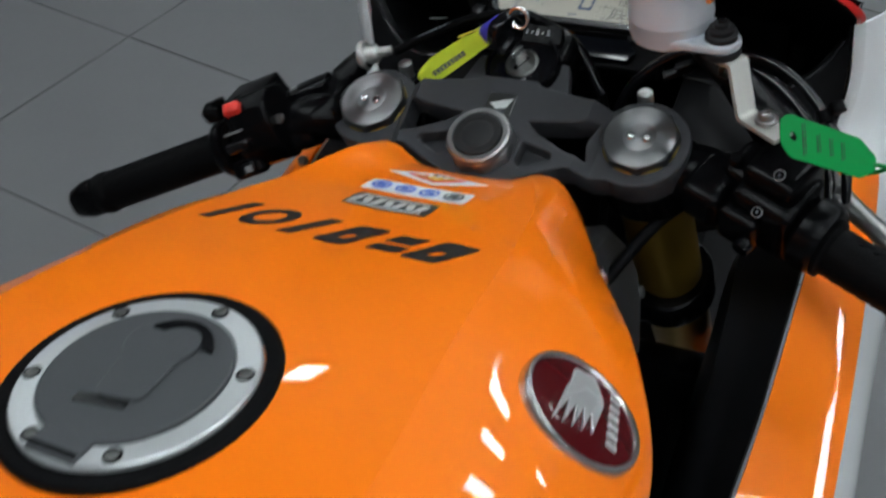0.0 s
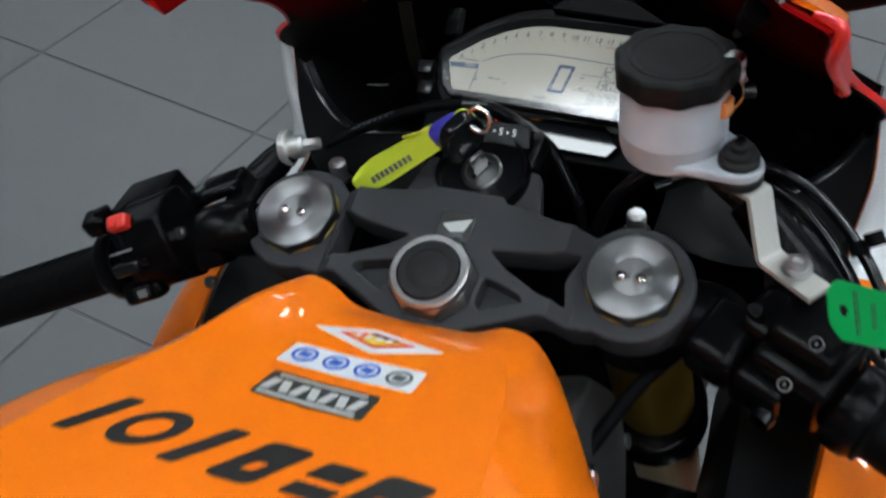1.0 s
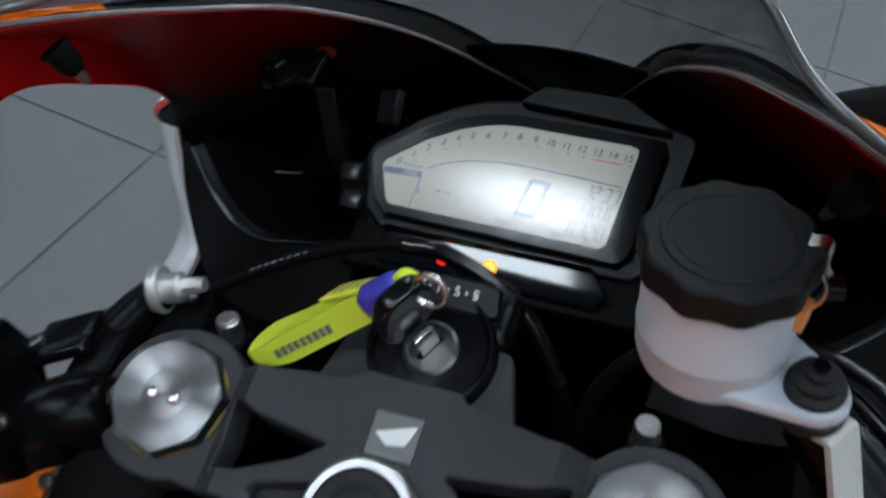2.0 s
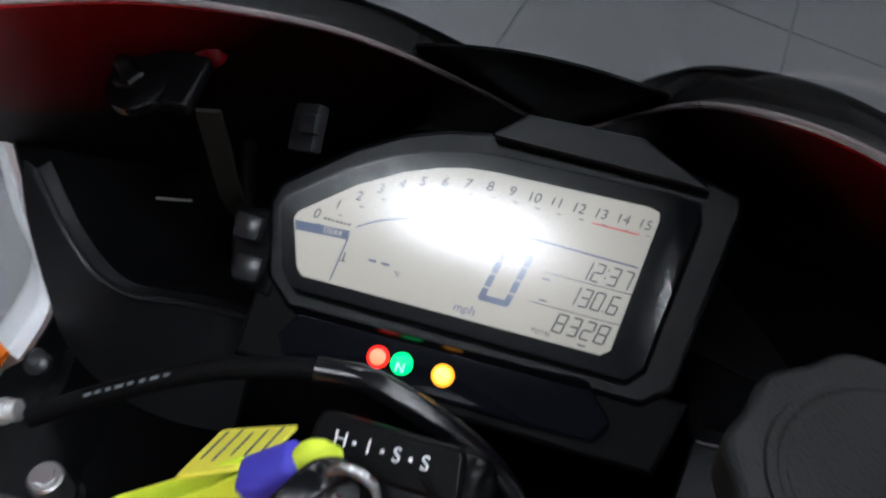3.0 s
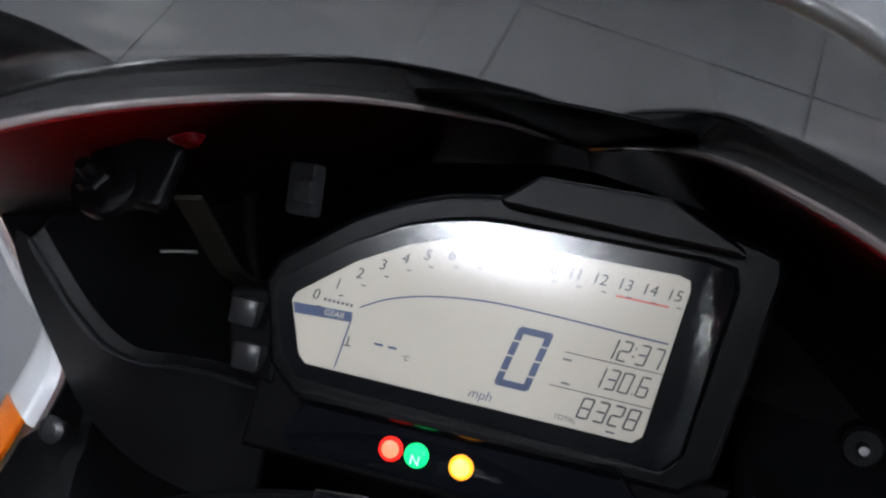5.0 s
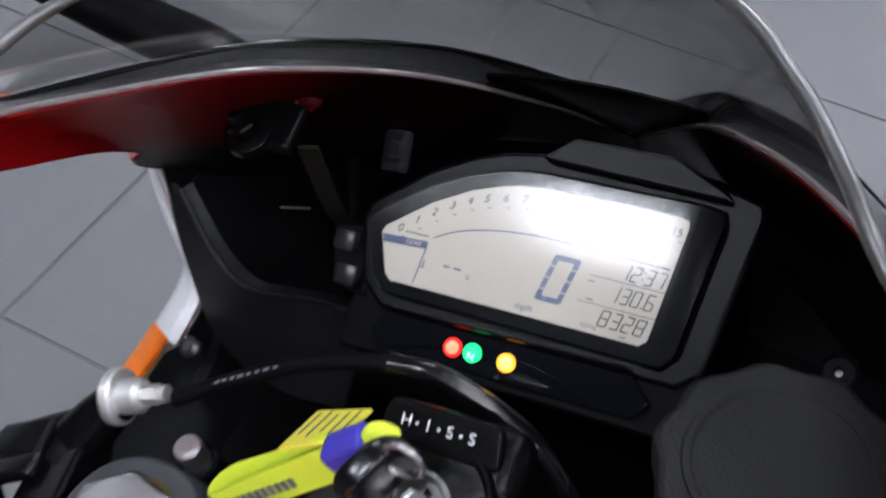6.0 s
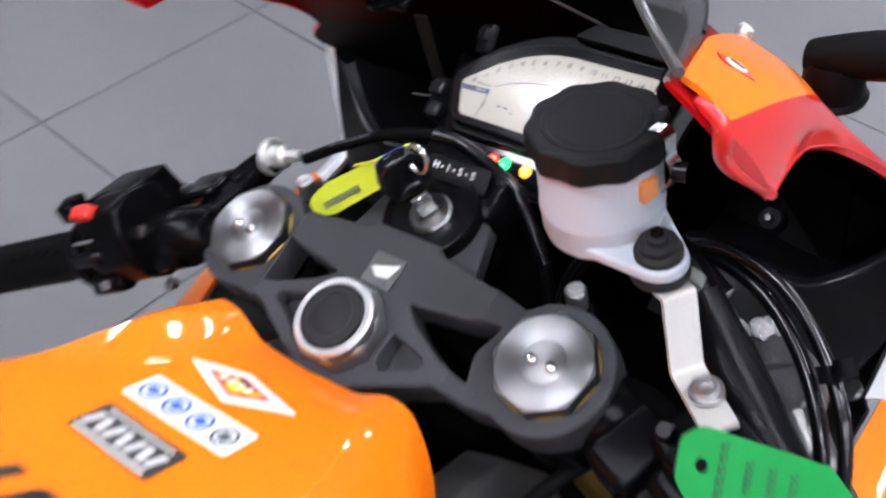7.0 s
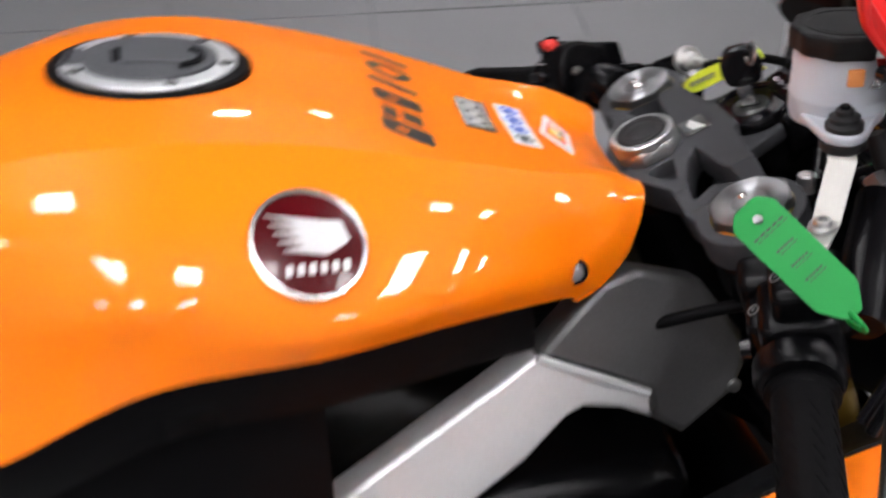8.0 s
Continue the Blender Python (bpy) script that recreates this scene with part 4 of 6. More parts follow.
bracket_line = [(0.146, 0.032, 0.9525), (0.1645, 0.0235, 0.9520), (0.1738, 0.0145, 0.9195), (0.2010, -0.0080, 0.9210)]
bend = [np.array(bracket_line[0])]
for a, q, b in zip(bracket_line, bracket_line[1:], bracket_line[2:]):
    a, q, b = np.array(a), np.array(q), np.array(b)
    back_, on_ = (a - q) / np.linalg.norm(a - q), (b - q) / np.linalg.norm(b - q)
    bend += [q + back_ * 0.0022, q + back_ * 0.0008 + on_ * 0.0003, q + back_ * 0.0003 + on_ * 0.0008, q + on_ * 0.0022]
bend.append(np.array(bracket_line[-1]))
edge = np.array((0.55, 0.80, 0.05)) * 0.0078
part("reservoir_bracket", sheet([[q - edge for q in bend], [q + edge for q in bend]], thick=0.0028), PALE, bike, "pale zinc-plated bent reservoir bracket", sharp=30)
C = axes((0.1880, 0.0040, 0.9235), (1, 0, 0), (0.0, -0.12, 1))
part("bracket_bolt", join(lathe([(0.0075, 0.0), (0.0075, 0.002)], 24), lathe([(0.0052, 0.002), (0.0052, 0.0040), (0.0044, 0.0052), (0.0028, 0.0052), (0.0026, 0.0026), (0.0004, 0.0026)], 20)), NUT, bike, "zinc-plated socket bolt", place=C)

# front brake master cylinder, throttle side switch housing
M = bar_frame(1, 0.050)
master = part("brake_master_cylinder", join(tube([(-0.050, 0.056, 0.036), (0.004, 0.040, 0.018), (0.030, 0.034, 0.012)], [0.012, 0.0155, 0.013], 18, 14), block(0.040, 0.034, 0.034, pose(0.004, 0.012, 0.012), 0.008, 3)), CAST, bike, "black front brake master cylinder", place=M)
UB = axes((0.1755, 0.0890, 0.8800), (1, 0, 0), (0.30, -0.45, 0.84))
part("lever_boss", join(lathe([(0.0195, -0.034), (0.0225, -0.028), (0.0225, -0.008), (0.0205, -0.0025), (0.0165, -0.0002), (0.008, 0.0005)], 40, UB @ pose(0.014, -0.020, 0.003)), tube([tuple(UB @ Vector((0.0, 0.0, -0.010))), tuple(UB @ Vector((0.012, -0.018, -0.008)))], [0.012, 0.018], 20, 8)), MASTER, bike, "round black pivot housing of the brake lever")
part("pivot_bolt", join(lathe([(0.0068, 0.0), (0.0068, 0.0055), (0.0058, 0.0065)], 6, UB), lathe([(0.0085, 0.0), (0.0085, 0.0016)], 22, UB)), STEEL, bike)
part("banjo_bolt", lathe([(0.0075, 0.0), (0.0075, 0.008), (0.006, 0.009)], 6, pose(-0.052, 0.058, 0.040, 20, -50, 0)), DARK_STEEL, master)
part("brake_lever", tube([(0.206, 0.062, 0.868), (0.232, 0.044, 0.848), (0.258, 0.026, 0.838), (0.300, 0.000, 0.822), (0.345, -0.034, 0.806)], [0.010, 0.009, 0.0080, 0.0075, 0.009], 14, 40, 0.7), DARK_STEEL, bike, "dull silver brake lever")
part("lever_knuckle", block(0.046, 0.009, 0.014, axes((0.2060, 0.0730, 0.8640), (0.55, -0.82, -0.10), (0.2, -0.4, 0.9)), 0.003, 3), SATIN, bike, "light aluminium root of the brake lever")
part("reservoir_hose", tube([(0.122, 0.068, 0.945), (0.132, 0.077, 0.920), (0.1485, 0.0805, 0.9015), (0.172, 0.063, 0.8985), (0.187, 0.050, 0.8930)], [0.0062, 0.0062, 0.0062, 0.0062, 0.0062], 14, 40), MOUNT, bike, "dark grey reservoir hose")
part("hose_end", tube([(0.1755, 0.0600, 0.8976), (0.187, 0.050, 0.8930), (0.192, 0.0455, 0.8900)], [0.0070, 0.0072, 0.0060], 16, 12), RUBBER, bike, "black end sleeve of the hose")
part("hose_clip", lathe([(0.0092, -0.003), (0.0092, 0.003)], 18, axes((0.1715, 0.0634, 0.8987), (0.2, 0.3, 0.9), (0.77, -0.62, -0.15)) @ Matrix.Scale(0.82, 4)), SATIN, bike)
for k, (dx, dz) in enumerate(((0, 0), (0.010, 0.008))):
    part("brake_hose", tube([(0.098 + dx, 0.082, 0.900 + dz), (0.132 + dx, 0.098, 0.908 + dz), (0.168 + dx, 0.094, 0.903 + dz), (0.200 + dx, 0.076, 0.886 + dz), (0.224 + dx, 0.048, 0.862 + dz), (0.232 + dx, 0.022, 0.82)], 0.0040 - 0.0005 * k, 12, 50), GLOSS, bike, "shiny black front brake hose")
    part("hose_tie", tube([(0.2135 + 0.7 * dx, 0.0705, 0.8945 + dz), (0.2175 + 0.7 * dx, 0.066, 0.889 + dz)], 0.0052, 10, 6), RUBBER, bike)
part("brake_line", tube([(0.160, 0.080, 0.905), (0.115, 0.095, 0.915), (0.075, 0.085, 0.888), (0.062, 0.072, 0.845), (0.066, 0.08, 0.78)], 0.0046, 12, 50), GLOSS, bike, "black brake line looping towards the steering head")
K = bar_frame(1, 0.082) @ Matrix.Translation((0, 0, 0.006))
kill = part("throttle_housing", block(0.046, 0.044, 0.052, pose(-0.010, 0.004, 0.0), 0.009, 3), CAST, bike, "black throttle and switch housing", place=K)
part("starter_block", block(0.030, 0.028, 0.034, pose(-0.022, -0.012, -0.006), 0.006, 3), CAST, kill)
part("throttle_collar", lathe([(0.022, 0.014), (0.0245, 0.017), (0.0245, 0.028), (0.022, 0.032)], 28, pose(0, 0, 0, 0, 90, 0)), CAST, kill)
part("engine_stop_switch", block(0.016, 0.012, 0.010, pose(-0.010, 0.020, 0.022, 10, 0, 0), 0.002), RED_BUTTON, kill, "red engine stop switch")
part("starter_button", lathe([(0.0065, 0), (0.0060, 0.006)], 16, pose(-0.012, -0.026, -0.010, 90, 0, 0)), GLOSS, kill)
part("switch_pod", block(0.038, 0.040, 0.036, axes((0.203, -0.006, 0.890), (0.92, -0.35, -0.18), (0, -0.35, 1)), 0.007, 3), CAST, kill, place=K.inverted())
for p in ((0.204, -0.0285, 0.906), (0.193, -0.0325, 0.878)):
    Q = K.inverted() @ axes(p, (0.92, -0.35, -0.18), (0.15, -0.72, 0.66))
    part("switch_symbol", plate([ring(0, 0, 0.0036, 20), ring(0, 0, 0.0030, 20)[::-1]], 0.0006, 0, Q), SYMBOL, kill)
    part("switch_symbol", block(0.0012, 0.0020, 0.0006, Q, 0), FADED, kill)
part("housing_screw", lathe([(0.0034, -0.006), (0.0034, 0.0), (0.0024, 0.0012)], 14, K.inverted() @ axes((0.161, -0.016, 0.878), (1, 0, 0), (0.2, -0.7, 0.65))), PALE, kill)
part("clip_on_clamp", block(0.030, 0.040, 0.034, K.inverted() @ axes((0.158, -0.002, 0.868), (0.92, -0.35, -0.18), (0, -0.35, 1)), 0.008, 3), CAST, kill)
part("clamp_screw", lathe([(0.0048, 0.0), (0.0048, 0.004), (0.0036, 0.005)], 14, K.inverted() @ axes((0.172, 0.000, 0.892), (1, 0, 0), (0.1, -0.5, 0.85))), CAST, kill)
for k in range(4):
    part("housing_rib", block(0.003, 0.004, 0.026, pose(-0.038 - 0.005 * k, -0.010, -0.010), 0.001), CAST, kill)

# ---- instrument panel ----
D0 = Vector((-0.062, 0.1505, 0.9055))
D = axes(tuple(D0), (1, 0.010, -0.035), (0, -0.63, 0.78))
lcd_line = [(0.0015, -0.0006), (-0.0015, 0.002), (-0.0080, 0.0195), (-0.0070, 0.0225), (0.012, 0.0375), (0.028, 0.0465), (0.040, 0.0510), (0.050, 0.0535), (0.060, 0.0545), (0.117, 0.0555), (0.1208, 0.0545), (0.1215, 0.0515), (0.1165, 0.003), (0.1135, 0.0003)]
grown = [(x + dx, y + dy) for (x, y), (dx, dy) in zip(lcd_line, ((-.001, -.005), (-.005, -.001), (-.0055, .002), (-.005, .004), (-.003, .005), (-.002, .0055), (-.001, .0055), (0, .0055), (0, .0055), (.008, .0055), (.0120, .0055), (.0130, .003), (.0120, -.003), (.010, -.006)))]
wide = [(x + dx, y + dy) for (x, y), (dx, dy) in zip(lcd_line, ((-.004, -.013), (-.0125, -.006), (-.0135, .004), (-.012, .010), (-.007, .0145), (-.005, .0155), (-.003, .0160), (0, .0160), (0, .0165), (.016, .0165), (.0270, .0140), (.0280, .010), (.0240, -.008), (.018, -.0135)))]
dash = part("instrument_panel", plate([wide, grown[::-1]], 0.026, 0.0022, D @ pose(0, 0, -0.004)), BEZEL, bike, "black instrument panel")
part("dash_back", plate([wide], 0.004, 0, D @ pose(0, 0, -0.012)), BLACK, dash)
lip_rows = []
for line, z in ((grown, 0.0030), (lcd_line, 0.0019)):
    lip_rows.append([D @ Vector((x, y, z)) for x, y in line])
part("dash_rim", sheet(lip_rows, loop=True), BORDER, dash, "dark border round the display")
cover = plate([grown], 0.0004, 0)
bmesh.ops.triangulate(cover, faces=cover.faces[:])
for _ in range(4):
    bmesh.ops.subdivide_edges(cover, edges=[e for e in cover.edges if e.calc_length() > 0.006], cuts=1, use_grid_fill=False)
    bmesh.ops.triangulate(cover, faces=[f for f in cover.faces if len(f.verts) > 3])
for v in cover.verts:
    v.co.z += 0.0062 - (v.co.y - 0.027) ** 2 / 0.94 - max(0.0, v.co.x - 0.1215) ** 2 / 0.080
cover.transform(D)
glass = part("display_cover", cover, CLEAR, dash, "clear domed cover over the display", sharp=60)
glass.visible_shadow = False
display = part("display", plate([lcd_line], 0.002, 0, D @ pose(0, 0, 0.001)), LCD, dash, "lit cream liquid crystal display")


def lcd_text(text, x, y, size, name="display_digit", mat=None, shear=0.18, rise=0.0012):
    part(name, words(text, size, D @ pose(x, y, rise), shear, 0.00005), mat or MARKING, display)


def lcd_bar(points, name="display_line", mat=None):
    part(name, plate([points], 0.0001, 0, D @ pose(0, 0, 0.0013)), mat or MARKING, display)


# rev counter numbers along the arc
arc = glide([(0.0, 0.0232), (0.0135, 0.0333), (0.0212, 0.0382), (0.0354, 0.0445), (0.060, 0.0488), (0.076, 0.0488), (0.1168, 0.0488)], 64)
for k in range(16):
    s = k / 15
    qx = float(np.interp(k, (0, 2, 5, 8, 10, 13, 15), (0.0, 0.0137, 0.0354, 0.060, 0.0765, 0.1010, 0.1168)))
    q = (qx, float(np.interp(qx, [p[0] for p in arc], [p[1] for p in arc])))
    lcd_text(str(k), q[0], q[1], 0.0052)
    lcd_bar([(q[0] + 0.0014, q[1] - 0.0034), (q[0] + 0.0030, q[1] - 0.0034), (q[0] + 0.0030, q[1] - 0.0038), (q[0] + 0.0014, q[1] - 0.0038)], "display_tick")
lcd_bar([(0.099, 0.0452), (0.116, 0.0452), (0.116, 0.0446), (0.099, 0.0446)], "red_zone_line", RED_ZONE)
curve = glide([(0.0163, 0.0223), (0.025, 0.0270), (0.0369, 0.0307), (0.052, 0.0332), (0.070, 0.0342), (0.1183, 0.0334)], 30)
lcd_bar([(q[0], q[1] + 0.0003) for q in curve] + [(q[0], q[1] - 0.0003) for q in curve[::-1]], "display_arc", SEGMENT)
lcd_bar([(-0.0072, 0.0190), (0.0142, 0.0201), (0.0141, 0.0167), (-0.0060, 0.0155)], "gear_band", SEGMENT)
lcd_text("GEAR", 0.0080, 0.0181, 0.0030, "gear_word", LCD, rise=0.0016)
for k in range(7):
    lcd_bar([(0.0032 + 0.0016 * k, 0.0218), (0.0042 + 0.0016 * k, 0.0218), (0.0043 + 0.0016 * k, 0.0228), (0.0033 + 0.0016 * k, 0.0228)], "display_print", FADED)
lcd_bar([(0.0135, 0.0085), (0.0160, 0.0085), (0.0160, 0.0090), (0.0135, 0.0090)], "display_symbol", FADED)
lcd_bar([(0.0144, 0.0090), (0.0150, 0.0090), (0.0152, 0.0120), (0.0146, 0.0120)], "display_symbol", FADED)
lcd_bar([(0.0146, 0.0201), (0.0145, 0.0167), (0.0124, 0.0006), (0.0119, 0.0006), (0.0139, 0.0167)], "gear_frame", SEGMENT)
for x in (0.0240, 0.0290):
    lcd_bar([(x, 0.0120), (x + 0.0032, 0.0120), (x + 0.0031, 0.0112), (x - 0.0001, 0.0112)], "display_dash", SEGMENT)
lcd_text("°C", 0.0355, 0.0092, 0.0026)
# the large speed figure in segments
seg = 0.0023
zx, zy, zw, zh, sh = 0.0664, 0.0080, 0.0116, 0.0205, 0.22
def sheared(points):
    return [(zx + x + (y) * sh, zy + y) for x, y in points]
for pts in ([(0.0004, 0), (zw - 0.0004, 0), (zw - seg, seg), (seg, seg)], [(0.0004, zh), (zw - 0.0004, zh), (zw - seg, zh - seg), (seg, zh - seg)]):
    lcd_bar(sheared(pts), "speed_segment", SEGMENT)
for x in (0, zw - seg):
    for y0, y1 in ((0.0006, 0.0048), (0.0054, 0.0100), (0.0106, 0.0151), (0.0157, zh - 0.0006)):
        lcd_bar(sheared([(x, y0), (x + seg, y0), (x + seg, y1), (x, y1)]), "speed_segment", SEGMENT)
lcd_text("mph", 0.0629, 0.0034, 0.0046, mat=SEGMENT)
SEGMENTS = {"0": "abcdef", "1": "bc", "2": "abged", "3": "abgcd", "6": "afgedc", "7": "abc", "8": "abcdefg"}


def seven(text, x0, y0, w, h, gap, shear=0.22):
    """Figures built from lit bars, the way a liquid crystal shows them; x0, y0 is the lower left corner."""
    t = 0.16 * w
    x = x0
    for ch in text:
        if ch in ":.":
            for yy in ((0.3, 0.7) if ch == ":" else (0.04,)):
                y = h * yy
                lcd_bar([(x + a + (y + b) * shear, y0 + y + b) for a, b in ((0, 0), (t, 0), (t, t), (0, t))], "digit_point")
            x += 2.0 * t
            continue
        bars = {"a": (t, h - t, w - t, h), "d": (t, 0, w - t, t), "g": (t, h / 2 - t / 2, w - t, h / 2 + t / 2), "f": (0, h / 2 + 0.0001, t, h - t * 0.4),
                "e": (0, t * 0.4, t, h / 2 - 0.0001), "b": (w - t, h / 2 + 0.0001, w, h - t * 0.4), "c": (w - t, t * 0.4, w, h / 2 - 0.0001)}
        for key in SEGMENTS[ch]:
            ax_, ay, bx, by = bars[key]
            lcd_bar([(x + px + py * shear, y0 + py) for px, py in ((ax_, ay), (bx, ay), (bx, by), (ax_, by))], "digit_bar")
        x += w + gap


seven("12:37", 0.0985, 0.0246, 0.0036, 0.0070, 0.0009)
seven("130.6", 0.0965, 0.0148, 0.0036, 0.0070, 0.0009)
seven("8328", 0.0945, 0.0038, 0.0040, 0.0072, 0.0010)
for y, x0 in ((0.0238, 0.0869), (0.0124, 0.0842)):
    lcd_bar([(x0, y), (0.1190, y), (0.1190, y - 0.0003), (x0, y - 0.0003)])
lcd_text("TOTAL", 0.0914, 0.0026, 0.0024, "display_word")
for x, y in ((0.0880, 0.0216), (0.0890, 0.0140), (0.1060, 0.0022)):
    lcd_bar([(x - 0.0012, y), (x + 0.0018, y), (x + 0.0018, y - 0.0006), (x - 0.0012, y - 0.0006)], "display_print", FADED)
hood = rounded([(0.0555, 0.0680), (0.0670, 0.0780), (0.1095, 0.0790), (0.1345, 0.0680), (0.1360, 0.0650), (0.0570, 0.0660)], 0.0012)
part("dash_hood", plate([hood], 0.016, 0.0014, D @ pose(0, 0, 0.0035)), BEZEL, dash, "black hood over the display")
for x, y in ((-0.0190, -0.0030), (-0.0235, 0.0118)):
    part("dash_button", block(0.0105, 0.0100, 0.008, D @ pose(x, y, 0.0005), 0.002), BUTTON, dash, "black setting button")
part("button_panel", plate([rounded([(-0.028, -0.008), (-0.010, -0.012), (-0.014, 0.022), (-0.034, 0.019)], 0.003)], 0.012, 0.0015, D @ pose(0, 0, -0.0045)), BLACK, dash)
# warning lamp strip under the display
W = axes((-0.025, 0.1345, 0.8905), (1, 0.016, -0.045), (0, -0.645, 0.765))
strip_line = rounded([(-0.0395, -0.0030), (-0.0350, -0.0095), (0.0800, -0.0085), (0.0860, 0.0000), (0.0735, 0.0125), (-0.0335, 0.0075)], 0.0015)
lens = plate([strip_line], 0.010, 0.0012)
bmesh.ops.triangulate(lens, faces=[f for f in lens.faces if len(f.verts) > 4])
for _ in range(5):
    bmesh.ops.subdivide_edges(lens, edges=[e for e in lens.edges if e.calc_length() > 0.004], cuts=1, use_grid_fill=False)
    bmesh.ops.triangulate(lens, faces=[f for f in lens.faces if len(f.verts) > 3])
for v in lens.verts:
    v.co.z -= (v.co.y - 0.0005) ** 2 / 0.30
lens.transform(W @ pose(0, 0, 0.0005))
strip = part("warning_strip", lens, SMOKE_DARK, dash, "glossy black strip with lit warning lamps")
for x, mat, word in ((0.0, LED_RED, "lit red warning lamp"), (0.0090, LED_GREEN, "lit green neutral lamp"), (0.0245, LED_AMBER, "lit amber warning lamp")):
    part("warning_lamp", lathe([(0.0042, -0.001), (0.0042, 0.0008), (0.0036, 0.0014), (0.0020, 0.0018)], 24, W @ pose(x, 0, 0)), mat, strip, word)
for x, mat in ((0.0, RED_CORE), (0.0245, LAMP_CORE)):
    part("lamp_core", lathe([(0.0031, 0.0008), (0.0030, 0.0019), (0.0016, 0.0023)], 20, W @ pose(x, 0, 0)), mat, strip, "bright core of the lamp")
part("lamp_symbol", words("N", 0.0046, W @ pose(0.0090, -0.0016, 0.0021), 0, 0.0001), LAMP_PALE, strip)
for x in (-0.030, -0.021, -0.012, 0.036, 0.047, 0.058, 0.068):
    part("dark_lamp", lathe([(0.0038, -0.001), (0.0038, 0.0002)], 20, W @ pose(x, 0, 0)), SMOKE_DARK, strip)
part("strip_lip", sheet([[W @ Vector((-0.0350 + 0.110 * f, 0.0066 + 0.0020 * f + dy, dz)) for f in np.linspace(0, 1, 12)] for dy, dz in ((0.0, -0.0010), (0.0003, 0.0002), (0.0030, 0.0030), (0.0033, 0.0028), (0.0036, -0.0040))], thick=0.0), GLOSS, dash, "sloping glossy lip above the warning lamps")
part("strip_tray", plate([[(-0.056, -0.014), (0.104, -0.014), (0.110, 0.014), (-0.054, 0.016)]], 0.014, 0.002, W @ pose(0, 0, -0.006)), BLACK, dash)

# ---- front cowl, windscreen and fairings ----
UPPER = [(0.167, 0.014, 1.060), (0.150, 0.064, 1.046), (0.127, 0.112, 1.029), (0.105, 0.150, 1.014), (0.0785, 0.196, 0.986), (0.062, 0.232, 0.958), (0.044, 0.272, 0.922), (0.0275, 0.304, 0.891), (0.0, 0.329, 0.8595)]
CREASE = [(0.190, 0.002, 1.055), (0.190, 0.055, 1.036), (0.183, 0.105, 1.008), (0.158, 0.180, 0.946), (0.112, 0.255, 0.878), (0.064, 0.325, 0.825), (0.0, 0.360, 0.790)]
LOWER = [(0.195, 0.036, 1.0065), (0.192, 0.066, 1.0055), (0.187, 0.100, 0.988), (0.188, 0.135, 0.966), (0.201, 0.168, 0.936), (0.222, 0.187, 0.906), (0.175, 0.330, 0.780), (0.0, 0.500, 0.640)]
N = 60
up, cr, lo = (glide(c, N) for c in (UPPER, CREASE, LOWER))


def strip_rows(a, b, bulge, n=8, first=0, last=N):
    """Rows of points between two curves, bowed outwards."""
    out = []
    for i in range(first, last):
        p, q = a[i], b[i]
        away = np.array(((p[0] + q[0]) / 2, 0.10, 0.05)) + 1e-9
        away = away / np.linalg.norm(away)
        out.append([p * (1 - s) + q * s + away * bulge * math.sin(math.pi * s) for s in np.linspace(0, 1, n)])
    return out


def mirrored(rows):
    return [[(-q[0], q[1], q[2]) for q in r] for r in rows]


inward = [np.array((-0.0050, -0.0040, 0.0)) * min(1.0, 0.55 + max(0.0, q[1] - 0.03) / 0.06) * (1.0 if q[0] > 0.02 else q[0] / 0.02) for q in up]
lining = [a + b[1:] for a, b in zip(strip_rows([q + d for q, d in zip(up, inward)], [q + d for q, d in zip(cr, inward)], 0.0), strip_rows([q + d for q, d in zip(cr, inward)], [q + d for q, d in zip(lo, inward)], 0.0))]
reach = min(range(N), key=lambda i: float(np.linalg.norm(lo[i] - np.array((0.222, 0.187, 0.906)))))


def stretch_of(row, a, b, n=9):
    """n points along a row between two of its fractions."""
    at = np.linspace(0, 1, len(row))
    return [np.array([np.interp(f, at, [q[k] for q in row]) for k in range(3)]) for f in np.linspace(a, b, n)]


# the red, darkening forward for shade, stops along a slanting line below the edge; the lining under it is black
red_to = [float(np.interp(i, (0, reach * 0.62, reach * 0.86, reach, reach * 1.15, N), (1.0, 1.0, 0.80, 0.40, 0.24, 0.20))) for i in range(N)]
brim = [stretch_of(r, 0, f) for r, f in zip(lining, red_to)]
cowl = part("front_cowl", sheet(brim + mirrored(brim[:-1])[::-1], thick=0.002), RED_SHADED, bike, "red inner face of the front cowl, shade painted in towards the nose")
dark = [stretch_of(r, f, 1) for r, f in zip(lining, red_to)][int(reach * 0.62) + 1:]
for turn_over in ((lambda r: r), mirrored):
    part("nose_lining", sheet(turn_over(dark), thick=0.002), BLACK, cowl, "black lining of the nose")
# lip on which the screen sits, ahead of the red edge
ramp = [min(1.0, max(0.0, (q[1] - 0.065) / 0.05)) for q in up]
lip_line = [q + np.array((-0.010 * min(1.0, q[0] / 0.03), 0.020, -0.002)) * w for q, w in zip(up, ramp)]
lip_rows = [[q + d + np.array((0, 0, 0.0006)), q + np.array((0, 0, 0.0010)), (q + e) / 2 + np.array((0, 0, 0.0016)), e, e + np.array((0, 0, -0.003))] for q, e, d in zip(up, lip_line, inward)]
from_ = next(i for i, w in enumerate(ramp) if w > 0.05)
part("screen_lip", sheet(lip_rows[from_:] + mirrored(lip_rows[from_:-1])[::-1]), LIP, cowl, "dark glossy lip under the screen")
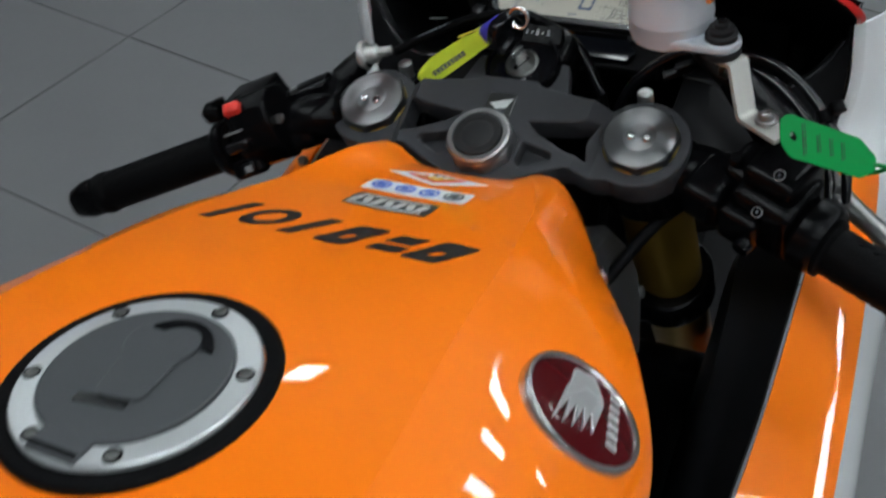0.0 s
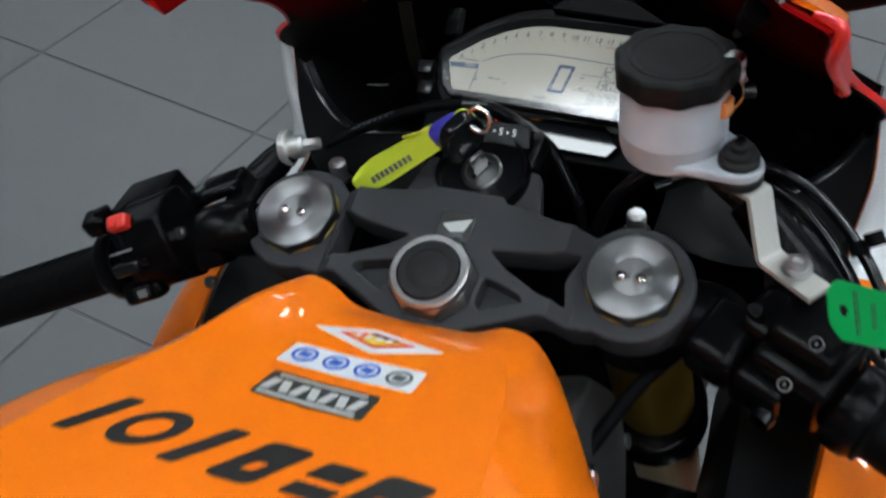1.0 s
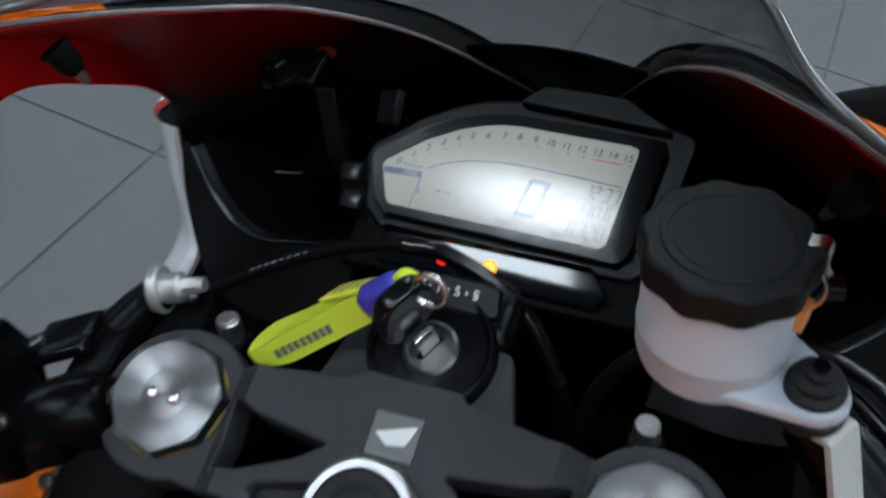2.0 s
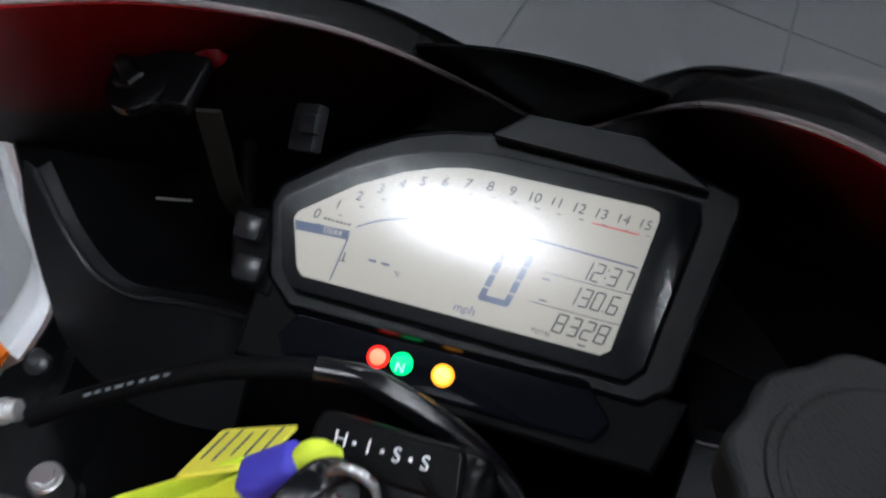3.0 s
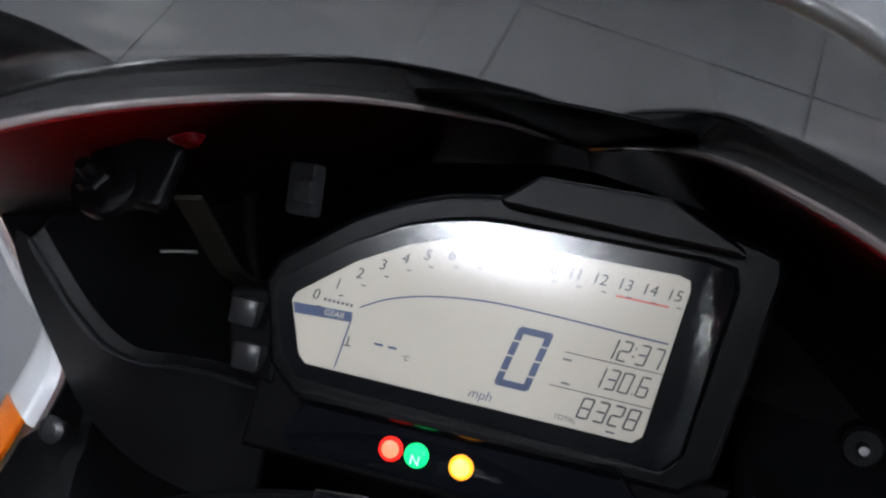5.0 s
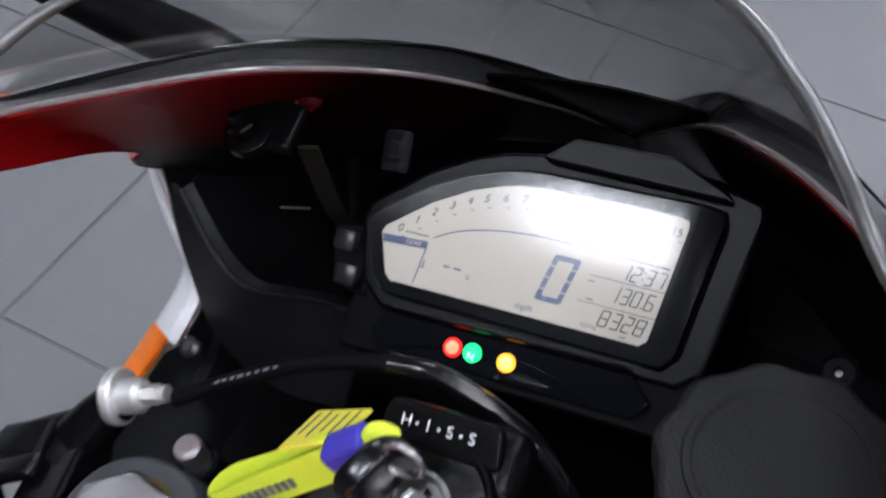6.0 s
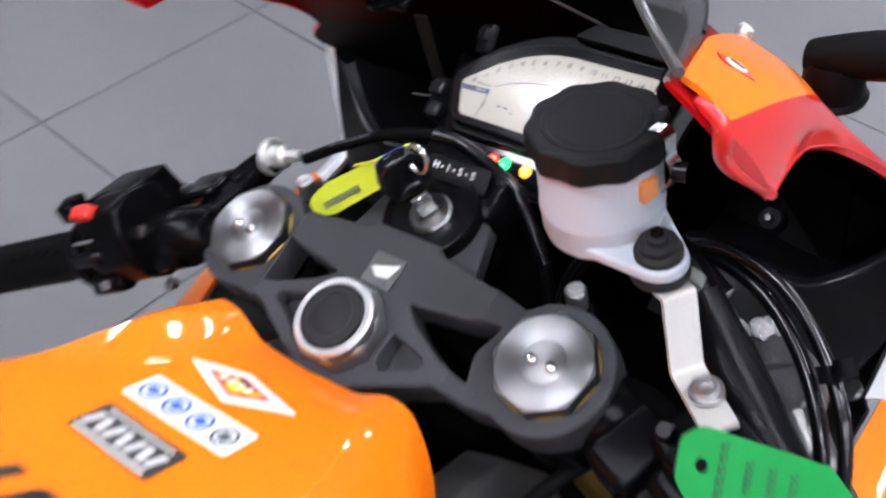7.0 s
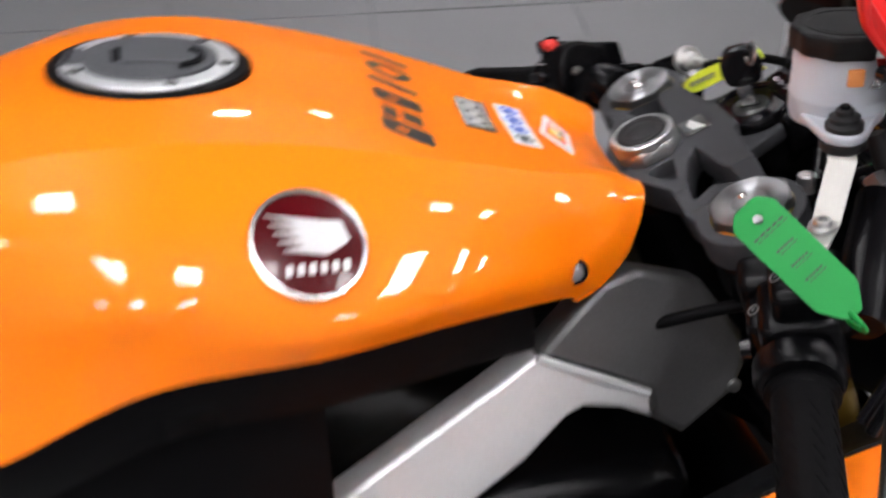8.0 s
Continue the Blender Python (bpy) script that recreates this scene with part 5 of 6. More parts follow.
edge_line = [tuple(e) for e in lip_line[from_:]] + [(-e[0], e[1], e[2]) for e in lip_line[from_:-1][::-1]]
part("screen_seal", tube(edge_line[::4], 0.0012, 8, 120), GLOSS, cowl, "thin black seal along the screen")
bead = [tuple(q + d) for q, d in zip(up, inward)]
part("edge_bead", tube((bead + [(-x, y, z) for x, y, z in bead[-2::-1]])[::4], 0.0013, 8, 160), EDGE_GLEAM, cowl, "rounded edge of the cowl, coloured pale as its highlight")
start = [e + (c - e) * 0.30 * w + np.array((0.001, 0.002, 0.001)) for e, c, w in zip(up, cr, ramp)]
for side in (1, -1):
    turn_over = (lambda r: r) if side > 0 else mirrored
    part("upper_panel", sheet(turn_over(strip_rows(start, cr, 0.003, last=44)), thick=0.0025), ORANGE, cowl, "orange upper face of the cowl")
    part("lower_panel", sheet(turn_over(strip_rows(cr, lo, 0.002, last=44)), thick=0.0025), RED, cowl, "red lower band of the cowl")
    hem = [[lo[i] + inward[i], lo[i] + inward[i] * 0.5 + np.array((0.0, -0.0008, -0.0012)), lo[i]] for i in range(reach + 1)]
    part("cowl_hem", sheet(turn_over(hem), thick=0.0008), RED, cowl, "folded red hem of the cowl")
    part("nose_side", sheet(turn_over(strip_rows(start, cr, 0.003, first=43)), thick=0.0025), GLOSS, cowl)
    part("nose_front", sheet(turn_over(strip_rows(cr, lo, 0.002, first=43)), thick=0.0025), ORANGE, cowl)
    part("rear_rim", tube([tuple(q * np.array((side, 1, 1))) for q in (up[0] * 0.5 + cr[0] * 0.5, cr[0], cr[0] * 0.5 + lo[0] * 0.5 + np.array((-0.004, -0.009, 0.004)), lo[0])], [0.0022, 0.0036, 0.0030, 0.0022], 12, 30), RED, cowl, "rolled red rear edge of the cowl")
    web = glide([tuple(cr[0]), tuple(cr[0] * 0.5 + lo[0] * 0.5 + np.array((-0.004, -0.009, 0.004))), tuple(lo[0])], 9)
    part("rear_web", sheet(turn_over([[a, (a + b) / 2, b] for a, b in zip(web, strip_rows(cr, lo, 0.002, n=9)[0])]), thick=0.002), RED, cowl, "rounded red corner of the cowl")
    SC = axes((0.1310 * side, 0.1440, 1.0085), (0, 1, -0.4), (0.5 * side, 0.3, 0.8))
    part("screen_screw", lathe([(0.0042, -0.002), (0.0042, 0.0010), (0.0034, 0.0024), (0.0014, 0.0028)], 18, SC), SATIN, cowl, "small silver screen screw")
    # oval badge on the cowl
    O = axes((0.1715 * side, 0.0490, 1.0475), (0.9 * side, -0.30, -0.22), (0.32 * side, 0.37, 0.87))
    oval = [(0.0050 * math.cos(a), 0.0032 * math.sin(a)) for a in np.linspace(0, math.tau, 28, endpoint=False)]
    back = [(x, 0.0040 * (1 - (x / 0.0098) ** 2)) for x in np.linspace(0.0098, -0.0098, 15)] + [(x, -0.0040 * (1 - (x / 0.0098) ** 2)) for x in np.linspace(-0.0090, 0.0090, 13)]
    logo = part("cowl_badge", plate([back], 0.0006, 0, O @ pose(0, 0, 0.0010)), LABEL_RED, cowl, "small oval white badge with red edge")
    part("badge_field", plate([oval], 0.0006, 0.0001, O @ pose(0, 0, 0.0016)), LABEL_WHITE, logo)
    for k in range(5):
        part("badge_mark", plate([slant(-0.0028 + 0.0014 * k, 0, 0.0009, 0.0018, 0.0002, 0.0001)], 0.0003, 0, O @ pose(0, 0, 0.0021)), FADED, logo)
    # mirror on its stalk
    base = Vector((0.157 * side, 0.195, 0.958))
    mirror = part("mirror_stalk", join(lathe([(0.0175, -0.006), (0.0180, -0.004), (0.0160, -0.002), (0.0152, 0.012), (0.0130, 0.017)], 32, axes(tuple(base), (1, 0, 0), (0.12 * side, -0.05, 0.98))),
                                       tube([(0.144 * side, 0.196, 0.972), (0.160 * side, 0.196, 0.976), (0.195 * side, 0.196, 0.985), (0.262 * side, 0.196, 1.010), (0.335 * side, 0.194, 1.045)], [0.011, 0.0150, 0.0145, 0.0125, 0.012], 16, 34, 0.8)), BLACK, bike, "black mirror stalk")
    shell = [[(0.385 * side + 0.075 * w * math.cos(a) * side, 0.185 + 0.030 * (1 - w), 1.060 + 0.038 * w * math.sin(a) * (1.0 if math.sin(a) > 0 else 0.8)) for a in np.linspace(0, math.tau, 32, endpoint=False)] for w in (0.2, 0.6, 0.85, 0.97, 1.0)]
    shell.append([(q[0], q[1] - 0.014, q[2]) for q in shell[-1]])
    part("mirror_shell", sheet(shell, loop=True, caps=False), BLACK, mirror, "black mirror housing")
    part("mirror_glass", sheet([[(0.385 * side + 0.072 * w * math.cos(a), 0.174 - 0.002 * w, 1.060 + 0.036 * w * math.sin(a) * (1.0 if math.sin(a) > 0 else 0.8)) for a in np.linspace(0, math.tau, 32, endpoint=False)] for w in (0.02, 1.0)], loop=True, caps=False), MIRROR, mirror)
    # grommets that hold the screen and mirror inside the cowl
    for x, y, z, r in ((0.149, 0.046, 1.036, 0.0060),):
        G = axes((x * side, y, z), (0, 1, 0.2), (-0.45 * side, -0.30, -0.85))
        grom = part("mount_rubber", lathe([(r * 1.15, -0.003), (r * 1.15, -0.001), (r, 0.0), (r * 0.95, 0.006), (r * 0.6, 0.010)], 24, G), RUBBER, cowl, "black rubber mount")
        part("mount_screw", join(lathe([(r * 0.36, 0.009), (r * 0.36, 0.014), (r * 0.26, 0.016)], 8, G)), DARK_STEEL, grom)

# screen: from its foot along the cowl to the rolled rear edge
EDGE = [(0.169, 0.012, 1.064), (0.145, 0.037, 1.063), (0.127, 0.053, 1.070), (0.113, 0.074, 1.079), (0.098, 0.098, 1.083), (0.074, 0.124, 1.086), (0.0, 0.150, 1.090)]
ed = glide(EDGE, N)
foot = [q + np.array((0, 0.004, 0.002)) * w for q, w in zip(up, ramp)]
srows = []
for i in range(N):
    p, q = foot[i], ed[i]
    h = 0.35 * np.linalg.norm(p - q)
    srows.append([p * (1 - s) + q * s + np.array((0.10, 0.45, 0.55)) * h * 0.16 * math.sin(math.pi * s) for s in np.linspace(0, 1, 20)])
full = srows + [[np.array((-q[0], q[1], q[2])) for q in r] for r in srows[-2::-1]]
wind = part("windscreen", sheet(full, thick=0.0), SCREEN, bike, "smoked transparent windscreen")
rim_line = [r[-1] for r in full]
part("screen_edge", tube([tuple(q) for q in rim_line[::4]], 0.0021, 10, 160), EDGE_ACRYLIC, wind, "rolled edge of the windscreen")
# black shaded foot of the screen and the nose below it
mask = []
for x in np.linspace(-0.052, 0.052, 37):
    i = min(range(N), key=lambda k: abs(up[k][0] - abs(x)))
    base = up[i] + np.array((0, 0.001, 0.001))
    top = np.array((abs(x), 0.2430 + 3.0 * x * x, 0.9585 - 4.2 * x * x))
    if top[2] < base[2]:
        top = base + np.array((0, -0.004, 0.004))
    mask.append([(x, *(base * (1 - s) + top * s)[1:]) for s in np.linspace(0, 1, 8)])
part("screen_mask", sheet(mask, thick=0.0012), BLACK, wind, "black masked foot of the windscreen")
nose = []
for dy, dz, grow, lean in ((0.006, -0.010, 1.0, 1.0), (0.012, -0.018, 1.0, 1.0), (0.050, -0.075, 1.02, 0.85), (0.110, -0.150, 0.95, 0.62), (0.160, -0.220, 0.8, 0.4)):
    line = [np.array((q[0] * grow, 0.329 + (q[1] - 0.329) * lean + dy, 0.8595 + (q[2] - 0.8595) * lean + dz)) for q in up[30:]]
    nose.append([(-q[0], q[1], q[2]) for q in line] + [tuple(q) for q in line[-2::-1]])
part("nose_cover", sheet(nose, thick=0.002), GLOSS, bike, "glossy black cover over the nose")

# side fairings
GATE = [(0.223, 0.187, 0.904), (0.226, 0.186, 0.860), (0.221, 0.180, 0.815), (0.221, 0.150, 0.803), (0.221, 0.090, 0.798), (0.220, 0.030, 0.784), (0.216, -0.06, 0.738), (0.210, -0.15, 0.708), (0.205, -0.30, 0.680)]
SHOULDER = [(0.236, 0.205, 0.906), (0.243, 0.206, 0.860), (0.243, 0.200, 0.805), (0.252, 0.160, 0.780), (0.258, 0.090, 0.770), (0.263, 0.030, 0.756), (0.268, -0.06, 0.712), (0.270, -0.15, 0.682), (0.268, -0.30, 0.655)]
HIP = [(0.240, 0.300, 0.860), (0.262, 0.300, 0.800), (0.270, 0.290, 0.740), (0.276, 0.230, 0.68), (0.276, 0.120, 0.64), (0.278, 0.03, 0.62), (0.282, -0.08, 0.60), (0.280, -0.20, 0.61), (0.272, -0.30, 0.62)]
SKIRT = [(0.200, 0.420, 0.74), (0.215, 0.400, 0.64), (0.215, 0.360, 0.54), (0.210, 0.280, 0.45), (0.200, 0.150, 0.38), (0.195, 0.0, 0.34), (0.190, -0.10, 0.32), (0.190, -0.20, 0.32), (0.190, -0.30, 0.34)]
INNER = [(0.207, 0.222, 0.880), (0.206, 0.212, 0.840), (0.204, 0.190, 0.795), (0.190, 0.146, 0.778), (0.165, 0.080, 0.755), (0.165, 0.030, 0.735), (0.166, -0.06, 0.695), (0.168, -0.15, 0.665), (0.172, -0.30, 0.640)]
DEEP = [(0.200, 0.300, 0.790), (0.196, 0.290, 0.750), (0.185, 0.260, 0.710), (0.140, 0.200, 0.640), (0.140, 0.120, 0.61), (0.140, 0.0, 0.600), (0.145, -0.10, 0.590), (0.150, -0.20, 0.580), (0.155, -0.30, 0.570)]
gate, shoulder, hip, skirt, inner_e, deep = (glide(c, N) for c in (GATE, SHOULDER, HIP, SKIRT, INNER, DEEP))
cut = next(i for i, q in enumerate(gate) if q[1] < 0.150 and q[2] < 0.81)
for side in (1, -1):
    turn_over = (lambda r: r) if side > 0 else mirrored
    fair = part("side_fairing", sheet(turn_over(strip_rows(shoulder, hip, 0.006)), thick=0.003), WHITE, bike, "white and orange side fairing")
    part("white_edge", sheet(turn_over(strip_rows(gate, shoulder, 0.003, last=cut + 1)), thick=0.0025), WHITE, fair, "white edge of the fairing")
    part("orange_shoulder", sheet(turn_over(strip_rows(gate, shoulder, 0.006, first=cut)), thick=0.0025), ORANGE, fair, "glossy orange shoulder of the fairing")
    part("lower_fairing", sheet(turn_over(strip_rows(hip, skirt, 0.02)), thick=0.003), ORANGE, fair, "orange lower fairing")
    rows = []
    for i in range(N):
        a, b, c = gate[i] + np.array((-0.009 if i <= cut else -0.003, 0.0, -0.003)), inner_e[i], deep[i]
        rows.append(glide([tuple(a), tuple((a + b) / 2 + np.array((0, 0, -0.004))), tuple(b), tuple(c)], 10))
    part("white_return", sheet(turn_over([[g + np.array((-0.008, -0.003, -0.001)), g + np.array((-0.004, -0.0025, 0.0005)), g] for g in gate[:cut + 1]]), thick=0.0015), WHITE, fair)
    part("inner_panel", sheet(turn_over(rows), thick=0.002), PANEL_GREY, fair, "matt black inner fairing panel")
    # moulded pocket between the panel and the instruments
    ridge_at = [(0.209, 0.191, 0.884), (0.199, 0.184, 0.868), (0.190, 0.178, 0.859), (0.176, 0.171, 0.850), (0.163, 0.169, 0.843), (0.148, 0.172, 0.841), (0.120, 0.171, 0.8455), (0.092, 0.166, 0.852)]
    well = [(0.212, 0.250, 0.890), (0.198, 0.258, 0.850), (0.180, 0.262, 0.810), (0.150, 0.250, 0.800), (0.120, 0.240, 0.810), (0.085, 0.230, 0.830)]
    skirtline = [(0.214, 0.188, 0.894), (0.215, 0.181, 0.858), (0.211, 0.174, 0.822), (0.198, 0.162, 0.803), (0.165, 0.146, 0.800), (0.130, 0.136, 0.806), (0.088, 0.126, 0.826)]
    ra, rw, rs = (glide(c, 36) for c in (ridge_at, well, skirtline))
    surround = part("cockpit_surround", sheet(turn_over([[rs[i], rs[i] * 0.5 + ra[i] * 0.5, ra[i], ra[i] + np.array((-0.003 * 1, 0.006, 0.001)), (ra[i] + rw[i]) / 2 + np.array((0, 0, -0.006)), rw[i]] for i in range(36)]), thick=0.002), COCKPIT, bike, "black moulded cockpit surround")
    # paler bead that paints the highlight along the ridge
    part("ridge_gleam", tube([(q[0] * side, q[1] - 0.001, q[2] + 0.001) for q in ra[::5]], 0.0016, 8, 40), BUTTON, surround)
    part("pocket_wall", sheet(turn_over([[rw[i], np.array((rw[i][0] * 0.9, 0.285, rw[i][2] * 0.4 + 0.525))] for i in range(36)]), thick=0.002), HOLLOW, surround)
    SCR = axes((0.2045 * side, 0.1465, 0.8035), (1, 0, 0), (-0.45 * side, -0.45, 0.75))
    part("panel_screw", join(lathe([(0.0066, -0.005), (0.0066, -0.0012), (0.0056, -0.0006)], 22), lathe([(0.0030, -0.0010), (0.0028, 0.0002)], 6)), BUTTON, surround, place=SCR)
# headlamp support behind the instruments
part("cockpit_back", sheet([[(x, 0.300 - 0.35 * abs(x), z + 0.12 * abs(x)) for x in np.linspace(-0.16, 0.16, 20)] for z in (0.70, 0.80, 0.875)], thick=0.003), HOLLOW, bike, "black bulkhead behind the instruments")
part("cockpit_floor", sheet([[(x, y, 0.70 + 0.4 * abs(x)) for x in np.linspace(-0.17, 0.17, 16)] for y in (0.10, 0.20, 0.31)], thick=0.003), BLACK, bike)
part("loom_connector", join(block(0.014, 0.020, 0.007, axes((-0.0845, 0.2125, 0.9230), (0.85, -0.25, 0.30), (0.10, -0.70, 0.70)), 0.002), block(0.009, 0.008, 0.005, axes((-0.0785, 0.2030, 0.9330), (0.85, -0.25, 0.30), (0.10, -0.70, 0.70)), 0.0015)), DUCT, bike, "grey plastic wiring connector behind the instruments")
stay = glide([(-0.101, 0.169, 0.958), (-0.103, 0.174, 0.940), (-0.106, 0.183, 0.905), (-0.108, 0.196, 0.880)], 24)
part("mirror_stay", sheet([[q + np.array((dx, 0.001 * dx / 0.0045, 0)) for q in stay] for dx in (-0.0045, 0.0045)], thick=0.0018), STAY, bike, "flat olive grey mirror stay")
MB = axes((-0.116, 0.150, 0.980), (1, 0, 0), (0.32, -0.30, 0.85))
holder = part("mirror_holder", join(block(0.030, 0.022, 0.007, MB @ pose(0.004, 0.008, -0.010), 0.0025, 3), lathe([(0.0105, -0.008), (0.0105, -0.004), (0.0085, -0.003)], 24, MB)), CAST, bike, "black mirror holder inside the cowl")
part("holder_nut", lathe([(0.0062, -0.004), (0.0062, 0.003), (0.0052, 0.004)], 6, MB), CAST, holder)
part("holder_stud", lathe([(0.0028, 0.003), (0.0028, 0.0085), (0.0020, 0.0096)], 14, MB), CAST, holder)
part("holder_boss", lathe([(0.0062, -0.008), (0.0060, 0.000), (0.0044, 0.002)], 18, axes((-0.106, 0.181, 0.977), (1, 0, 0), (0.3, -0.5, 0.8))), MAROON, holder, "small red boss")
part("loose_wire", tube([(-0.1740, 0.222, 0.8520), (-0.1655, 0.225, 0.8512), (-0.1570, 0.226, 0.8522)], 0.0008, 8, 12), SATIN, bike, "short bright wire end")
RB = axes((0.129, 0.198, 0.860), (1, 0, 0), (-0.15, -0.72, 0.66))
part("panel_boss", join(lathe([(0.0080, -0.010), (0.0080, 0.0), (0.0066, 0.0016), (0.0050, 0.0016)], 26)), BLACK, bike, "round black boss beside the instruments", place=RB)
part("boss_bolt", lathe([(0.0026, 0.0), (0.0026, 0.0040), (0.0018, 0.0050)], 14), DARK_STEEL, bike, place=RB)
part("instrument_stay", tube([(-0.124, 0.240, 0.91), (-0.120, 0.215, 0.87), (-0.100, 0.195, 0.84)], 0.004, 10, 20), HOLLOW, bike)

# frame, engine bay and the rest of the machine below
for side in (1, -1):
    upper = [(-0.440, -0.236), (-0.300, -0.160), (-0.137, -0.072), (-0.078, -0.0405), (-0.0384, -0.0198), (-0.0022, 0.0004)]
    joint = [(0.0048, -0.0042), (0.0374, -0.0202), (0.0790, -0.0410), (0.0823, -0.0622)]
    under = [(0.0576, -0.0494), (0.0306, -0.0429), (0.0180, -0.0475), (0.0097, -0.0545), (-0.0135, -0.0747), (-0.0466, -0.0935), (-0.120, -0.136), (-0.280, -0.226), (-0.420, -0.310)]
    cast = [(0.0018, 0.0012), (0.0470, 0.0417), (0.0714, 0.0475), (0.1217, 0.0314), (0.1531, -0.0112), (0.1560, -0.0374), (0.1451, -0.0570), (0.1073, -0.0807), (0.0826, -0.0635), (0.0793, -0.0414), (0.0374, -0.0206), (0.0048, -0.0046)]
    FS = axes((0.115, -0.134, 0.805), (-0.1372, 0.9900, -0.0314), (0.96, 0.14, 0.22))
    across = Matrix.Identity(4) if side > 0 else Matrix.Scale(-1, 4, (1, 0, 0))

    def sided(bm):
        bm.transform(across)
        if side < 0:
            bmesh.ops.reverse_faces(bm, faces=bm.faces[:])
        return bm

    spar = part("frame_spar", sided(plate([(upper + joint + under)[::-1]], 0.030, 0.004, FS)), SPAR, bike, "bare aluminium frame spar")
    part("headstock", sided(plate([cast[::-1]], 0.030, 0.006, FS @ pose(0, 0, -0.003))), HEADCAST, spar, "dark cast headstock of the frame")
    part("weld_bead", sided(tube([tuple(FS @ Vector((x, y, 0.0002))) for x, y in ((-0.002, -0.0005), (0.0048, -0.0046), (0.0374, -0.0206), (0.0780, -0.0415))], 0.0034, 8, 60)), SPAR, spar, "weld bead across the spar")
    for x, y in ((0.0781, -0.0527), (0.1459, -0.0506)):
        part("frame_boss", sided(lathe([(0.0052, -0.004), (0.0052, 0.0006), (0.0040, 0.0014)], 18, FS @ pose(x, y, -0.002))), HEADCAST, spar, "small cast boss")
    # dark trim under the tank's edge
    trim = []
    for r in tank_grid[9:54]:
        e = r[-1]
        trim.append([(e[0] - 0.006, e[1], e[2] + 0.002), (e[0] - 0.004, e[1] + 0.004, e[2] - 0.014), (e[0] - 0.014, e[1] + 0.006, e[2] - 0.042), (e[0] - 0.05, e[1] + 0.006, e[2] - 0.065)])
    part("tank_trim", sheet(trim if side > 0 else mirrored(trim), thick=0.002), BLACK, tank, "matt black trim under the tank")
for side in (1, -1):
    plate_rows = []
    for r in tank_grid[24:60]:
        e = r[-1]
        plate_rows.append([((e[0] - 0.030) * side, e[1], e[2] - 0.040), ((e[0] - 0.022) * side, e[1], e[2] - 0.12), ((e[0] - 0.030) * side, e[1], 0.55), (0.13 * side, e[1], 0.40)])
    part("frame_cover", sheet(plate_rows, thick=0.003), BLACK, bike, "matt black side cover below the tank")
part("steering_head", lathe([(0.034, -0.22), (0.036, -0.215), (0.036, -0.03), (0.030, -0.025)], 32, s_at(0, -0.028, 0)), CAST, bike, "black steering head")
part("lower_yoke", plate([[(x, y - 0.005) for x, y in rim]], 0.035, 0.004, s_at(0, 0, -0.198)), CAST, bike)
part("engine_cover", block(0.25, 0.42, 0.34, pose(0, -0.22, 0.52), 0.04, 3), CAST, bike, "black engine and airbox below the tank")
part("radiator", block(0.30, 0.04, 0.30, pose(0, 0.02, 0.50, -12, 0, 0), 0.01), CAST, bike)
part("throttle_cable", tube([(0.188, 0.006, 0.862), (0.150, 0.030, 0.842), (0.120, 0.0, 0.83), (0.090, -0.06, 0.80)], 0.0045, 10, 30), RUBBER, bike)
seat_rows = []
for y, w, z in ((-0.58, 0.08, 0.850), (-0.66, 0.125, 0.800), (-0.78, 0.150, 0.790), (-0.92, 0.130, 0.815), (-1.02, 0.10, 0.880)):
    seat_rows.append([(w * math.sin(a), y, z - 0.05 * (1 - math.cos(a)) - 0.02) for a in np.linspace(-2.2, 2.2, 17)])
part("seat", sheet([glide([r[j] for r in seat_rows], 30) for j in range(17)]), SEAT, bike, "black vinyl seat")
tail_rows = []
for y, w, z in ((-0.94, 0.12, 0.84), (-1.06, 0.11, 0.92), (-1.20, 0.08, 0.97), (-1.30, 0.04, 0.98)):
    tail_rows.append([(w * math.sin(a), y, z + 0.06 * math.cos(a) - 0.06) for a in np.linspace(-2.6, 2.6, 17)])
part("tail_fairing", sheet([glide([r[j] for r in tail_rows], 20) for j in range(17)]), ORANGE, bike, "orange tail fairing")
for y in (0.555, -0.86):
    ax = pose(0, y, 0.232, 0, 90, 0)
    hw = 0.055 if y > 0 else 0.085
    tyre = part("wheel", lathe([(0.215, -hw), (0.275, -hw * 0.95), (0.298, -hw * 0.55), (0.305, 0.0), (0.298, hw * 0.55), (0.275, hw * 0.95), (0.215, hw)], 56, ax), RUBBER, bike, "black road tyre")
    part("wheel_rim", lathe([(0.216, -hw * 0.8), (0.210, 0), (0.216, hw * 0.8)], 48, ax), ORANGE, tyre, "orange wheel rim")
    for k in range(5):
        part("spoke", block(0.03, 0.19, 0.03, pose(0, y, 0.232, 72 * k, 0, 0) @ pose(0, 0.11, 0), 0.008), ORANGE, tyre)
    part("hub", lathe([(0.03, -0.05), (0.035, 0.0), (0.03, 0.05)], 24, ax), CAST, tyre)
part("swingarm", join(*(tube([(0.09 * s, -0.42, 0.36), (0.11 * s, -0.65, 0.30), (0.115 * s, -0.87, 0.232)], [0.035, 0.03, 0.022], 12, 20) for s in (1, -1))), SPAR, bike, "aluminium swingarm")
part("side_stand", tube([(-0.14, -0.25, 0.30), (-0.20, -0.27, 0.12), (-0.255, -0.28, -0.025)], 0.013, 12, 16), CAST, bike, "black side stand")

# ---- tags and key ----
def tag_frame(origin, ahead, up):
    return BIKE @ axes(origin, ahead, up)


